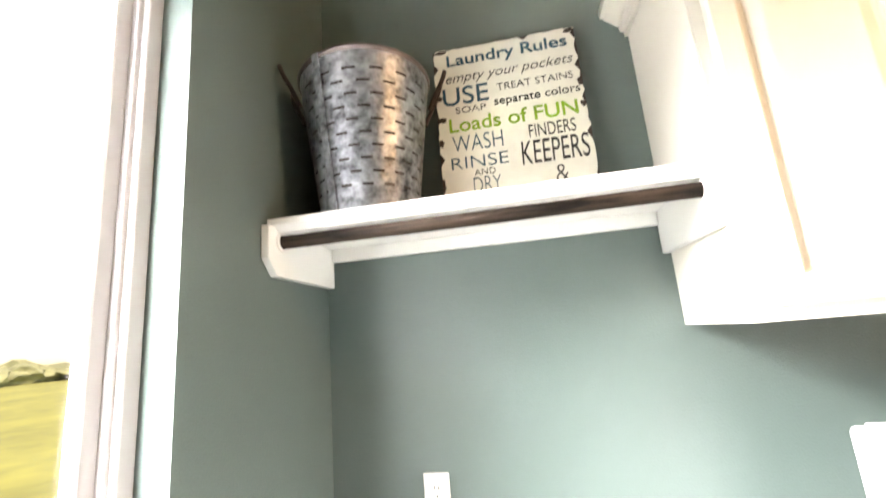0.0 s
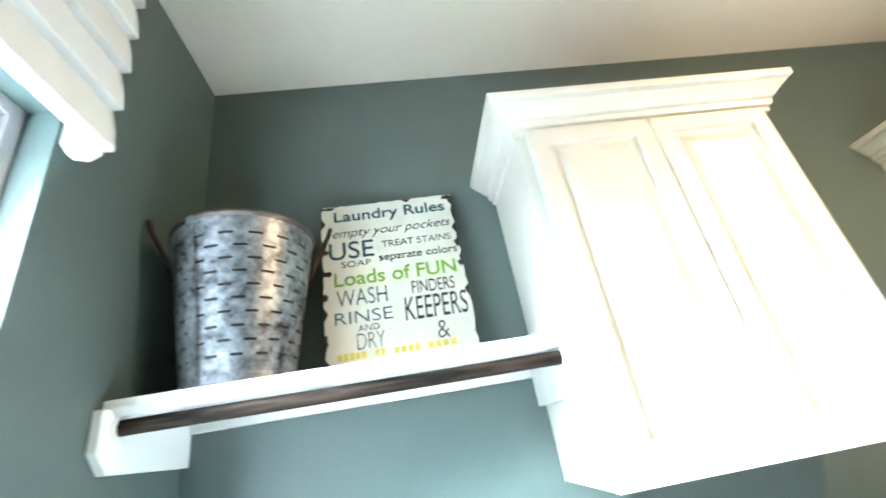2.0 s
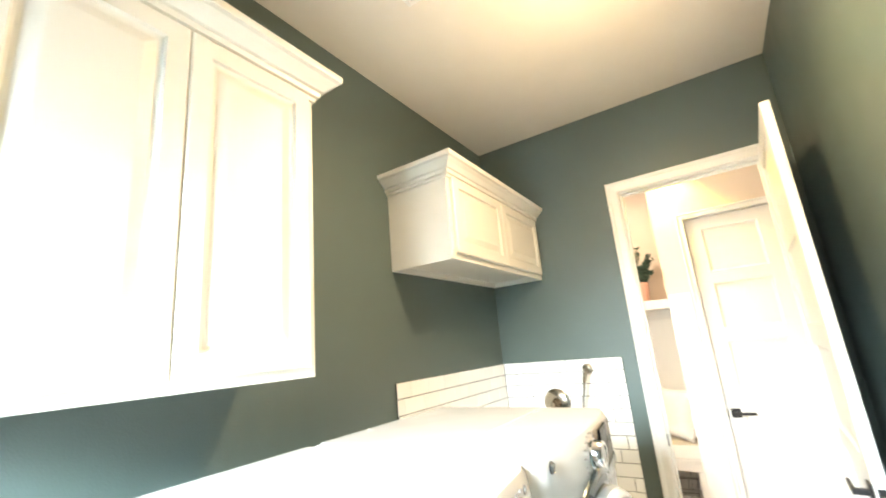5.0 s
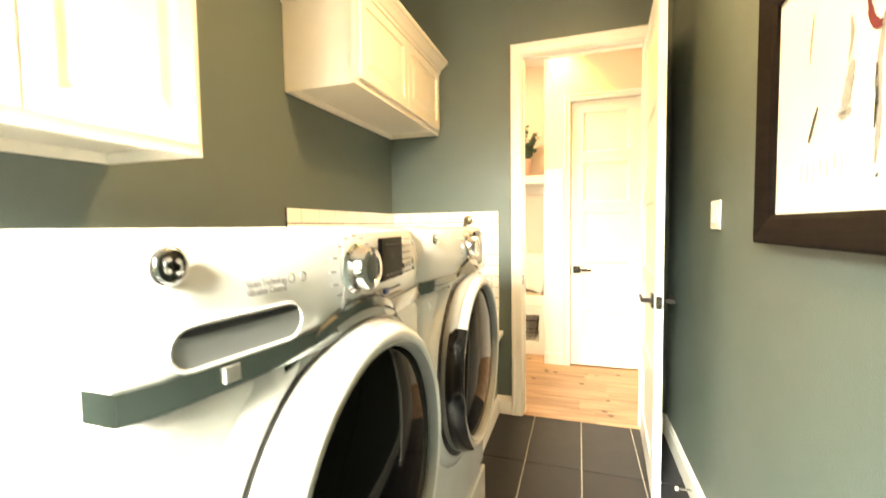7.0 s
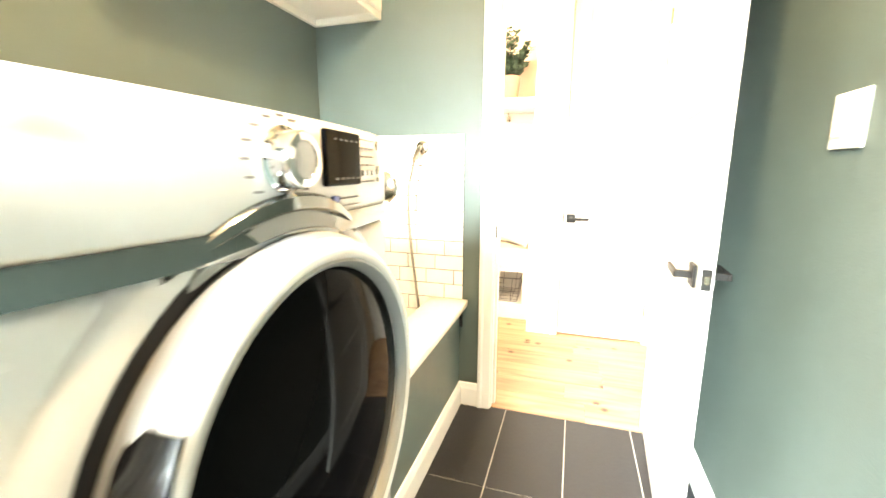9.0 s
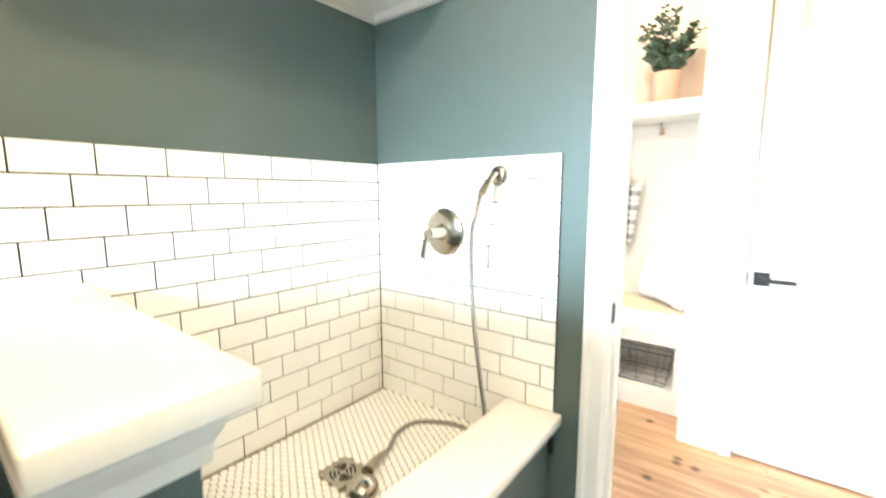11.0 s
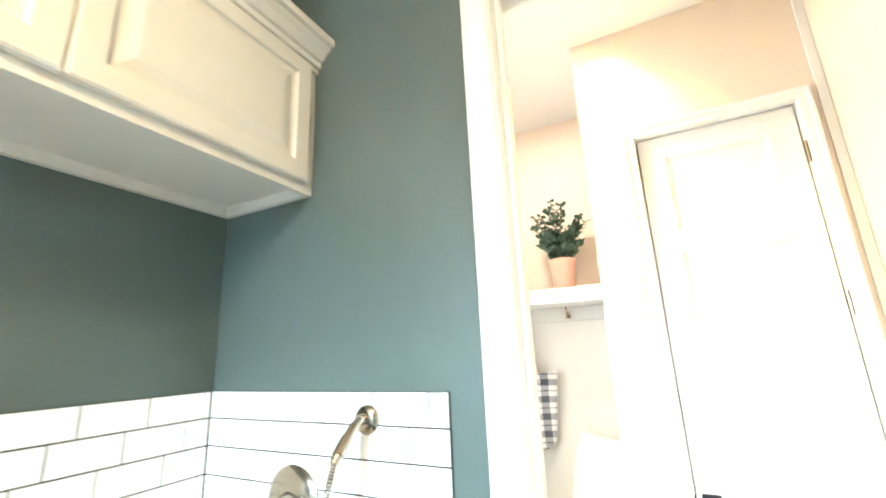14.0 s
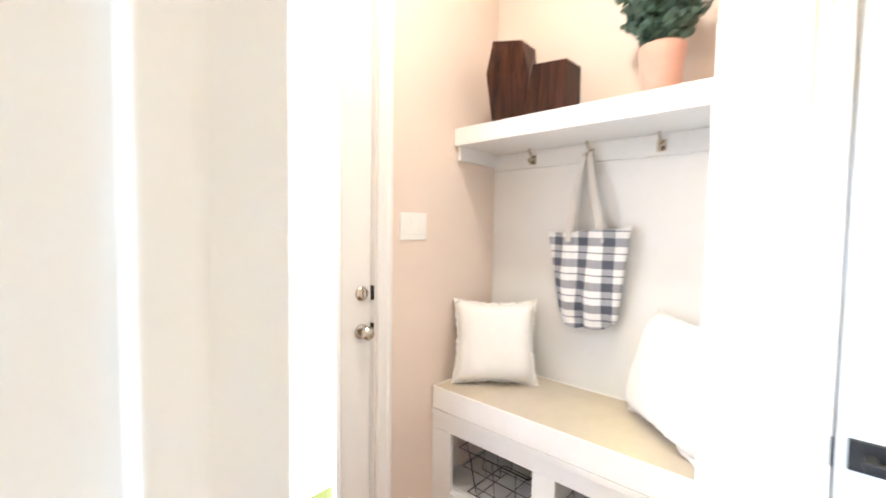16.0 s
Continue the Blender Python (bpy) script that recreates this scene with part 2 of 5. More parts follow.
STRAP = material("canvas_strap", (0.62, 0.58, 0.52), 0.9, vary=0.05, grain=60, bump=0.3, bump_scale=400)
LABELGREY = material("grey_print", (0.15, 0.138, 0.135), 0.5)
SCREENGREY = material("dim_screen_print", (0.045, 0.043, 0.042), 0.5)
BLUEBTN = material("blue_button", (0.05, 0.08, 0.25), 0.4)
HOSE = material("steel_hose", (0.42, 0.40, 0.375), 0.22, 1.0, vary=0.05)


def plaid():
    """Grey and white buffalo plaid with twill hatching."""
    m = material("grey_plaid_canvas", (0.7, 0.7, 0.7), 0.9, bump=0.3, bump_scale=400)
    nt = m.node_tree
    co = nt.nodes.new("ShaderNodeTexCoord")
    sep = nt.nodes.new("ShaderNodeSeparateXYZ")
    nt.links.new(co.outputs["Object"], sep.inputs[0])
    total = None
    for axis, period in (("Y", 0.118), ("Z", 0.098)):
        mod = nt.nodes.new("ShaderNodeMath")
        mod.operation = "PINGPONG"
        mod.inputs[1].default_value = period / 2
        nt.links.new(sep.outputs[axis], mod.inputs[0])
        band = nt.nodes.new("ShaderNodeMath")
        band.operation = "LESS_THAN"
        band.inputs[1].default_value = period * 0.19
        nt.links.new(mod.outputs[0], band.inputs[0])
        if total is None:
            total = band.outputs[0]
            thin = nt.nodes.new("ShaderNodeMath")
            thin.operation = "PINGPONG"
            thin.inputs[1].default_value = 0.049
            nt.links.new(sep.outputs["Z"], thin.inputs[0])
            line = nt.nodes.new("ShaderNodeMath")
            line.operation = "GREATER_THAN"
            line.inputs[1].default_value = 0.0458
            nt.links.new(thin.outputs[0], line.inputs[0])
            s3 = nt.nodes.new("ShaderNodeMath")
            s3.operation = "ADD"
            nt.links.new(total, s3.inputs[0])
            nt.links.new(line.outputs[0], s3.inputs[1])
            total = s3.outputs[0]
        else:
            s2 = nt.nodes.new("ShaderNodeMath")
            s2.operation = "ADD"
            nt.links.new(total, s2.inputs[0])
            nt.links.new(band.outputs[0], s2.inputs[1])
            total = s2.outputs[0]
    half = nt.nodes.new("ShaderNodeMath")
    half.operation = "MULTIPLY"
    half.inputs[1].default_value = 0.5
    nt.links.new(total, half.inputs[0])
    ramp = nt.nodes.new("ShaderNodeValToRGB")
    ramp.color_ramp.interpolation = "CONSTANT"
    e = ramp.color_ramp.elements
    e[0].color, e[1].color, e[1].position = (0.78, 0.77, 0.75, 1), (0.08, 0.09, 0.115, 1), 0.9
    mid = e.new(0.4)
    mid.color = (0.33, 0.33, 0.35, 1)
    nt.links.new(half.outputs[0], ramp.inputs["Fac"])
    hsv = [n for n in nt.nodes if n.type == "HUE_SAT"][0]
    nt.links.new(ramp.outputs["Color"], hsv.inputs["Color"])
    return m


PLAID = plaid()

# ---- mesh helpers ----
ORIGIN = {}


def finish(bm, smooth=None):
    bmesh.ops.recalc_face_normals(bm, faces=bm.faces)
    if smooth is not None:
        for f in bm.faces:
            f.smooth = True
        for e in bm.edges:
            if len(e.link_faces) == 2 and e.calc_face_angle(0) > radians(smooth):
                e.smooth = False
    return bm


def mesh_of(bm, name, mat):
    me = bpy.data.meshes.new(name)
    bm.to_mesh(me)
    bm.free()
    if mat:
        me.materials.append(mat)
    return me


def thing(name, base, label, category, group="", kind=""):
    ob = new(name)
    ob.location = base
    ORIGIN[ob.name] = Vector(base)
    ob.empty_display_size = 0.05
    return tagged(ob, label, category, group, kind)


def part(name, bm, mat, parent, label="", smooth=None):
    """One mesh under a thing or under a part; the bmesh is in world metres."""
    finish(bm, smooth)
    o = ORIGIN[parent.name]
    bmesh.ops.translate(bm, vec=-o, verts=bm.verts)
    ob = new(name, mesh_of(bm, name, mat))
    ob.parent = parent
    ORIGIN[ob.name] = o
    return tagged(ob, label)


def single(name, bm, mat, label="", category="", kind="", group="", smooth=None, base=None):
    """A one-mesh thing or a piece of the setting; its origin lies at base."""
    finish(bm, smooth)
    o = Vector(base or (0, 0, 0))
    bmesh.ops.translate(bm, vec=-o, verts=bm.verts)
    ob = new(name, mesh_of(bm, name, mat))
    ob.location = o
    ORIGIN[ob.name] = o
    return tagged(ob, label, category, group, kind)


def box(x0, x1, y0, y1, z0, z1, bevel=0.0, seg=2, bm=None):
    into = bmesh.new()
    bmesh.ops.create_cube(into, size=1)
    m = Matrix.Translation(((x0 + x1) / 2, (y0 + y1) / 2, (z0 + z1) / 2)) @ Matrix.Diagonal((abs(x1 - x0), abs(y1 - y0), abs(z1 - z0), 1))
    bmesh.ops.transform(into, matrix=m, verts=into.verts)
    if bevel:
        bmesh.ops.bevel(into, geom=into.edges[:], offset=bevel, segments=seg, affect="EDGES", profile=0.5)
    return join(bm, into)


def join(bm, other):
    if bm is None:
        return other
    me = bpy.data.meshes.new("t")
    other.to_mesh(me)
    other.free()
    bm.from_mesh(me)
    bpy.data.meshes.remove(me)
    return bm


def moved(bm, m):
    bmesh.ops.transform(bm, matrix=m, verts=bm.verts)
    return bm


def lathe(profile, seg=32, axis="z", at=(0, 0, 0), bm=None):
    """Turn (radius, height) pairs about an axis."""
    into = bmesh.new()
    rings = []
    for r, h in profile:
        if r < 1e-6:
            rings.append([into.verts.new((0, 0, h))])
        else:
            rings.append([into.verts.new((r * math.cos(2 * math.pi * k / seg), r * math.sin(2 * math.pi * k / seg), h)) for k in range(seg)])
    for a, b in zip(rings, rings[1:]):
        for k in range(seg):
            q = [a[k % len(a)], a[(k + 1) % len(a)], b[(k + 1) % len(b)], b[k % len(b)]]
            q = list(dict.fromkeys(q))
            if len(q) > 2:
                into.faces.new(q)
    turn = {"z": Matrix(), "y": pose(0, 0, 0, -90), "-y": pose(0, 0, 0, 90), "x": pose(0, 0, 0, 0, 90), "-x": pose(0, 0, 0, 0, -90)}[axis]
    bmesh.ops.transform(into, matrix=Matrix.Translation(at) @ turn, verts=into.verts)
    return join(bm, into)


def tube(points, radius, seg=10, bm=None, caps=True):
    """A round tube along points; radius is one number or one a point."""
    into = bmesh.new()
    pts = [Vector(p) for p in points]
    radii = radius if isinstance(radius, (list, tuple)) else [radius] * len(pts)
    up = None
    rings = []
    for n, p in enumerate(pts):
        d = (pts[min(n + 1, len(pts) - 1)] - pts[max(n - 1, 0)]).normalized()
        if up is None:
            up = d.orthogonal().normalized()
        up = (up - d * up.dot(d)).normalized()
        side = d.cross(up)
        rings.append([into.verts.new(p + radii[n] * (math.cos(2 * math.pi * k / seg) * up + math.sin(2 * math.pi * k / seg) * side)) for k in range(seg)])
    for a, b in zip(rings, rings[1:]):
        for k in range(seg):
            into.faces.new((a[k], a[(k + 1) % seg], b[(k + 1) % seg], b[k]))
    if caps:
        into.faces.new(rings[0])
        into.faces.new(rings[-1])
    return join(bm, into)


def curve(points, n=8):
    """Catmull-Rom through points."""
    pts = [Vector(p) for p in points]
    pts = [2 * pts[0] - pts[1]] + pts + [2 * pts[-1] - pts[-2]]
    out = []
    for a, b, c, d in zip(pts, pts[1:], pts[2:], pts[3:]):
        for k in range(n):
            t = k / n
            out.append(0.5 * (2 * b + (c - a) * t + (2 * a - 5 * b + 4 * c - d) * t * t + (3 * b - a - 3 * c + d) * t ** 3))
    return out + [pts[-2]]


def sweep(profile, path, place, bm=None):
    """A moulding: profile points (out, up) along a flat path with mitred corners; out is to the right of the way.
    place(u, v, w) gives the point in the world."""
    into = bmesh.new()
    pts = [Vector(p) for p in path]
    rings = []
    for n, p in enumerate(pts):
        ways = [(pts[k + 1] - pts[k]).normalized() for k in (n - 1, n) if 0 <= k < len(pts) - 1]
        outs = [Vector((w.y, -w.x)) for w in ways]
        o = sum(outs, Vector((0, 0))) / len(outs)
        o = o / o.dot(outs[0])
        rings.append([into.verts.new(place(p.x + o.x * a, p.y + o.y * a, w)) for a, w in profile])
    for a, b in zip(rings, rings[1:]):
        for k in range(len(profile)):
            j = (k + 1) % len(profile)
            into.faces.new((a[k], a[j], b[j], b[k]))
    into.faces.new(rings[0])
    into.faces.new(rings[-1])
    return join(bm, into)


def prism(outline, place, w0, w1, bm=None, bevel=0.0):
    """A flat outline (u, v) given thickness from w0 to w1."""
    into = bmesh.new()
    a = [into.verts.new(place(u, v, w0)) for u, v in outline]
    b = [into.verts.new(place(u, v, w1)) for u, v in outline]
    into.faces.new(a)
    into.faces.new(b)
    for k in range(len(outline)):
        j = (k + 1) % len(outline)
        into.faces.new((a[k], a[j], b[j], b[k]))
    if bevel:
        bmesh.ops.recalc_face_normals(into, faces=into.faces)
        bmesh.ops.bevel(into, geom=into.edges[:], offset=bevel, segments=2, affect="EDGES")
    return join(bm, into)


def panelled(u0, u1, v0, v1, loops, back, place, bm=None):
    """A panel whose front steps through loops of (inset, depth); back is the depth of its rear."""
    into = bmesh.new()

    def ring(i, d):
        return [into.verts.new(place(u, v, d)) for u, v in ((u0 + i, v0 + i), (u1 - i, v0 + i), (u1 - i, v1 - i), (u0 + i, v1 - i))]

    rings = [ring(0, back)] + [ring(i, d) for i, d in loops]
    into.faces.new(rings[0])
    for a, b in zip(rings, rings[1:]):
        for k in range(4):
            into.faces.new((a[k], a[(k + 1) % 4], b[(k + 1) % 4], b[k]))
    into.faces.new(rings[-1])
    return join(bm, into)


def lettering(name, text, size, mat, parent, m, stretch=1.0, label="", bold=0.0, slant=0.0):
    """Text with the built-in font, as a thin mesh."""
    c = bpy.data.curves.new("t", "FONT")
    c.body, c.size, c.extrude, c.align_x, c.align_y, c.offset, c.shear = text, size, 0.0006, "LEFT", "CENTER", bold, slant
    ob = bpy.data.objects.new("t", c)
    scene.collection.objects.link(ob)
    bpy.context.view_layer.update()
    me = bpy.data.meshes.new_from_object(ob.evaluated_get(bpy.context.evaluated_depsgraph_get()))
    width = max((v.co.x for v in me.vertices), default=1) - min((v.co.x for v in me.vertices), default=0)
    bpy.data.objects.remove(ob)
    me.materials.clear()
    me.materials.append(mat)
    k = stretch / width
    me.transform(Matrix.Translation(-ORIGIN[parent.name]) @ m @ Matrix.Diagonal((k, 1, 1, 1)))
    out = new(name, me)
    out.parent = parent
    out["kind"] = "stuff"
    return tagged(out, label)


def XYZ(x, y, z):
    return (x, y, z)


CASING = [(0, 0), (0, 0.012), (0.005, 0.017), (0.041, 0.019), (0.051, 0.024), (0.064, 0.024), (0.068, 0.020), (0.068, 0)]
BASE = [(0, 0), (0.014, 0), (0.014, 0.095), (0.010, 0.108), (0.007, 0.122), (0, 0.128)]
CROWN = [(0, 0), (0.010, 0), (0.012, 0.012), (0.006, 0.015), (0.020, 0.018), (0.024, 0.032), (0.017, 0.036), (0.030, 0.040), (0.048, 0.058), (0.060, 0.067), (0.064, 0.071), (0.058, 0.0745), (0.074, 0.078), (0.076, 0.088), (0.076, 0.100), (0, 0.100)]

# ---- the shell ----
b = box(WEST - 0.15, WEST, SOUTH - 0.15, WIN_S, 0, HIGH)
box(WEST - 0.15, WEST, WIN_N, NORTH + 0.15, 0, HIGH, bm=b)
box(WEST - 0.15, WEST, WIN_S, WIN_N, 0, WIN_B, bm=b)
box(WEST - 0.15, WEST, WIN_S, WIN_N, WIN_T, HIGH, bm=b)
single("wall_west", b, GREEN, "grey-green painted wall around the window", "wall", "structure")
single("wall_north", box(WEST, HALL_W - 0.07, NORTH, NORTH + 0.15, 0, HIGH), GREEN, "grey-green painted wall behind washer and shelf", "wall", "structure")
single("wall_south", box(WEST, HALL_W, SOUTH - 0.15, SOUTH, 0, HIGH), GREEN, "grey-green painted wall with the framed picture", "wall", "structure")


def wall_with_door(x0, x1, y0, y1, d0, d1, dh):
    w = box(x0, x1, y0, d0, 0, HIGH)
    box(x0, x1, d1, y1, 0, HIGH, bm=w)
    return box(x0, x1, d0, d1, dh, HIGH, bm=w)


single("wall_east", wall_with_door(EAST, EAST + 0.07, SOUTH, NORTH, JAMB_S - 0.015, JAMB_N + 0.015, DOOR_H + 0.015), GREEN, "grey-green painted wall beside the doorway", "wall", "structure")
single("wall_hall_west", wall_with_door(EAST + 0.07, HALL_W, HALL_S, NORTH + 0.15, JAMB_S - 0.015, JAMB_N + 0.015, DOOR_H + 0.015), BEIGE, "beige painted hall wall", "wall", "structure")
EXT_W, EXT_E, EXT_H = 3.50, 4.41, 2.44
b = box(HALL_W, EXT_W, HALL_N, HALL_N + 0.15, 0, HIGH)
box(EXT_E, NOOK_E + 0.12, HALL_N, HALL_N + 0.15, 0, HIGH, bm=b)
box(EXT_W, EXT_E, HALL_N, HALL_N + 0.15, EXT_H, HIGH, bm=b)
single("wall_hall_north", b, BEIGE, "beige painted wall with the outside door", "wall", "structure")
CLO_N, CLO_S, CLO_H = 0.13, -0.47, 2.44
b = box(HALL_E, HALL_E + 0.12, HALL_S, CLO_S - 0.012, 0, HIGH)
box(HALL_E, HALL_E + 0.12, CLO_N + 0.012, NOOK_S, 0, HIGH, bm=b)
box(HALL_E, HALL_E + 0.12, CLO_S - 0.012, CLO_N + 0.012, CLO_H + 0.012, HIGH, bm=b)
single("wall_hall_east", b, BEIGE, "cream wall around the closet door", "wall", "structure")
single("wall_closet", box(HALL_E + 0.12, HALL_E + 0.2, HALL_S, NOOK_S - 0.1, 0, HIGH), BEIGE, "plain wall behind the closet door", "wall", "structure")
single("wall_nook_side", box(HALL_E + 0.12, NOOK_E, NOOK_S - 0.1, NOOK_S, 0, HIGH), BEIGE, "beige side wall of the bench nook", "wall", "structure")
single("wall_nook_back", box(NOOK_E, NOOK_E + 0.12, NOOK_S - 0.1, HALL_N, 0, HIGH), BEIGE, "beige wall at the back of the bench nook", "wall", "structure")
single("wall_hall_south", box(HALL_W, HALL_E + 0.12, HALL_S - 0.12, HALL_S, 0, HIGH), BEIGE, "beige painted wall closing the hall", "wall", "structure")
single("ceiling", box(WEST - 0.15, EAST + 0.07, SOUTH - 0.15, NORTH + 0.15, HIGH, HIGH + 0.1), CEILING, "off-white painted laundry ceiling", "ceiling", "structure")
single("ceiling_hall", box(EAST + 0.07, NOOK_E + 0.12, HALL_S - 0.12, HALL_N + 0.15, HIGH, HIGH + 0.1), TRIM, "white painted hall ceiling", "ceiling", "structure")
floor = single("floor", box(WEST, EAST + 0.01, SOUTH, NORTH, -0.1, -0.004), FLOORGROUT, "dark slate tiles with light grey grout", "floor", "structure")
hall_floor = single("floor_hall", box(EAST + 0.01, NOOK_E, HALL_S, HALL_N, -0.1, -0.006), SOIL, "knotty light oak plank floor", "floor", "structure")
b = bmesh.new()
bmesh.ops.create_grid(b, x_segments=2, y_segments=2, size=3000)
moved(b, Matrix.Translation((0, 0, -0.45)))
single("ground", b, GRASS, "sunlit lawn outside the window", "lawn", "structure")

# skirting boards
b = sweep(BASE, [(2.34, 0.60), (EAST, 0.60), (EAST, JAMB_N + 0.072)], XYZ)
single("baseboard", b, TRIM, "white painted baseboard", "baseboard", "structure")
b = sweep(BASE, [(EAST, JAMB_S - 0.072), (EAST, SOUTH), (WEST, SOUTH), (WEST, NORTH), (0.7, NORTH)], XYZ)
single("baseboard", b, TRIM, "white painted baseboard", "baseboard", "structure")
b = sweep(BASE, [(EXT_E + 0.082, HALL_N), (4.62, HALL_N)], XYZ)
single("baseboard", b, TRIM, "white painted baseboard", "baseboard", "structure")
b = sweep(BASE, [(HALL_E, NOOK_S), (HALL_E, CLO_N + 0.065)], XYZ)
single("baseboard", b, TRIM, "white painted baseboard", "baseboard", "structure")

single("trim_corner", box(HALL_E - 0.012, HALL_E - 0.0005, HALL_S + 0.001, HALL_S + 0.034, 0, HIGH - 0.001, 0.002), TRIM, "white corner trim board in the hall", "trim", "structure")

# doorway lining and casings
b = box(EAST - 0.002, HALL_W + 0.002, JAMB_N, JAMB_N + 0.015, 0, DOOR_H)
box(EAST - 0.002, HALL_W + 0.002, JAMB_S - 0.015, JAMB_S, 0, DOOR_H, bm=b)
box(EAST - 0.002, HALL_W + 0.002, JAMB_S - 0.015, JAMB_N + 0.015, DOOR_H, DOOR_H + 0.015, bm=b)
box(EAST + 0.046, EAST + 0.079, JAMB_N - 0.012, JAMB_N, 0, DOOR_H, 0.002, bm=b)
box(EAST + 0.046, EAST + 0.079, JAMB_S, JAMB_S + 0.012, 0, DOOR_H, 0.002, bm=b)
box(EAST + 0.046, EAST + 0.079, JAMB_S + 0.012, JAMB_N - 0.012, DOOR_H - 0.012, DOOR_H, 0.002, bm=b)
lining = single("door_frame", b, TRIM, "white painted door lining with stops", "door frame", "structure")
part("strike_plate", box(EAST + 0.012, EAST + 0.04, JAMB_N - 0.003, JAMB_N + 0.004, 0.918, 0.978, 0.001), BLACKMETAL, lining, "black metal strike plate")
PATHD = [(JAMB_S - 0.004, 0.0), (JAMB_S - 0.004, DOOR_H + 0.004), (JAMB_N + 0.004, DOOR_H + 0.004), (JAMB_N + 0.004, 0.0)][::-1]
single("trim_doorway", sweep(CASING, PATHD, lambda u, v, w: (EAST - w, u, v)), TRIM, "white moulded casing around the doorway", "door casing", "structure")
single("trim_doorway_hall", sweep(CASING, PATHD, lambda u, v, w: (HALL_W + w, u, v)), TRIM, "white moulded casing on the hall side", "door casing", "structure")
PATHC = [(CLO_N + 0.004, 0.0), (CLO_N + 0.004, CLO_H + 0.004), (CLO_S - 0.004, CLO_H + 0.004), (CLO_S - 0.004, 0.0)]
SMALLCASING = [(a * 0.75, w) for a, w in CASING]
single("trim_closet", sweep(SMALLCASING, PATHC, lambda u, v, w: (HALL_E - w, u, v)), TRIM, "white moulded casing around the closet door", "door casing", "structure")
PATHE = [(EXT_W - 0.004, 0.0), (EXT_W - 0.004, EXT_H), (EXT_E + 0.004, EXT_H), (EXT_E + 0.004, 0.0)][::-1]
single("trim_outside_door", sweep(CASING, PATHE, lambda u, v, w: (u, HALL_N - w, v)), TRIM, "white moulded casing around the outside door", "door casing", "structure")

# ---- window with valance ----
win = thing("window_1", (WEST - 0.09, 0.52, WIN_B), "white vinyl window looking onto the lawn", "window", kind="structure")
wx0, wx1 = WEST - 0.125, WEST - 0.065


def ring_frame(y0, y1, z0, z1, x0, x1, wide, bevel=0.004):
    f = box(x0, x1, y0, y0 + wide, z0, z1, bevel)
    box(x0, x1, y1 - wide, y1, z0, z1, bevel, bm=f)
    box(x0, x1, y0 + wide - 0.002, y1 - wide + 0.002, z0, z0 + wide, bevel, bm=f)
    return box(x0, x1, y0 + wide - 0.002, y1 - wide + 0.002, z1 - wide, z1, bevel, bm=f)


wf = part("window_frame", ring_frame(WIN_S, WIN_N, WIN_B, WIN_T, wx0, wx1, 0.034), VINYL, win)
part("stop", ring_frame(WIN_S + 0.03, WIN_N - 0.03, WIN_B + 0.03, WIN_T - 0.03, wx0 + 0.01, wx1 - 0.014, 0.014), VINYL, wf)
part("sash", ring_frame(WIN_S + 0.04, WIN_N - 0.04, WIN_B + 0.04, WIN_T - 0.04, wx0 + 0.002, wx1 - 0.026, 0.036, 0.006), VINYL, win)
pane = part("pane", box(wx0 + 0.012, wx0 + 0.018, WIN_S + 0.07, WIN_N - 0.07, WIN_B + 0.07, WIN_T - 0.07), GLASS, win)
pane.visible_shadow = False
part("window_sill", box(WEST - 0.065, WEST + 0.03, WIN_S - 0.04, WIN_N + 0.04, WIN_B - 0.022, WIN_B, 0.006), TRIM, win)

VAL_N, VAL_S, VAL_X, VAL_B = 0.828, 0.212, WEST + 0.082, 2.305
val = thing("window_valance", (WEST, 0.52, VAL_B), "pleated white fabric valance above the window", "valance")
b = bmesh.new()
rows_v = []
fold = 0.112
z = VAL_B
zs, xs = [], []
for k in range(6):
    for f, o in ((0.0, -0.018), (0.004, 0.012), (0.03, 0.015), (0.5, 0.008), (0.95, -0.004), (0.985, -0.018)):
        zs.append(VAL_B + fold * (k + f))
        xs.append(VAL_X + o)
ny = 26
for zz, xx in zip(zs, xs):
    rows_v.append([b.verts.new((xx + 0.0015 * math.sin(3.1 * j + 2 * zz), VAL_S + (VAL_N - VAL_S) * j / ny, zz + 0.0007 * math.sin(1.7 * j))) for j in range(ny + 1)])
for ra, rb in zip(rows_v, rows_v[1:]):
    for j in range(ny):
        b.faces.new((ra[j], ra[j + 1], rb[j + 1], rb[j]))
fab = part("fabric", b, FABRIC, val, smooth=40)
sol = fab.modifiers.new("thick", "SOLIDIFY")
sol.thickness, sol.offset = 0.006, -1
for yy, nm in ((VAL_N - 0.018, "end_board"), (VAL_S, "end_board")):
    part(nm, prism([(WEST, VAL_B + 0.02), (WEST + 0.02, VAL_B - 0.012), (VAL_X - 0.03, VAL_B - 0.02), (VAL_X - 0.008, VAL_B - 0.006), (VAL_X - 0.006, zs[-1]), (WEST, zs[-1])], lambda u, v, w: (u, w, v), yy, yy + 0.018), TRIM, val)
part("top_board", box(WEST, VAL_X - 0.006, VAL_S, VAL_N, zs[-1], zs[-1] + 0.018, 0.002), TRIM, val)


# ---- cabinets ----
def door_panel(x0, x1, z0, z1, y):
    """A raised-panel cabinet door whose face stands at y."""
    loops = [(0.0, 0.016), (0.005, 0.020), (0.052, 0.020), (0.056, 0.011), (0.062, 0.009), (0.070, 0.009), (0.098, 0.018), (0.102, 0.0185)]
    return panelled(x0, x1, z0, z1, loops, 0.0, lambda u, v, w: (u, y + 0.02 - w, v))


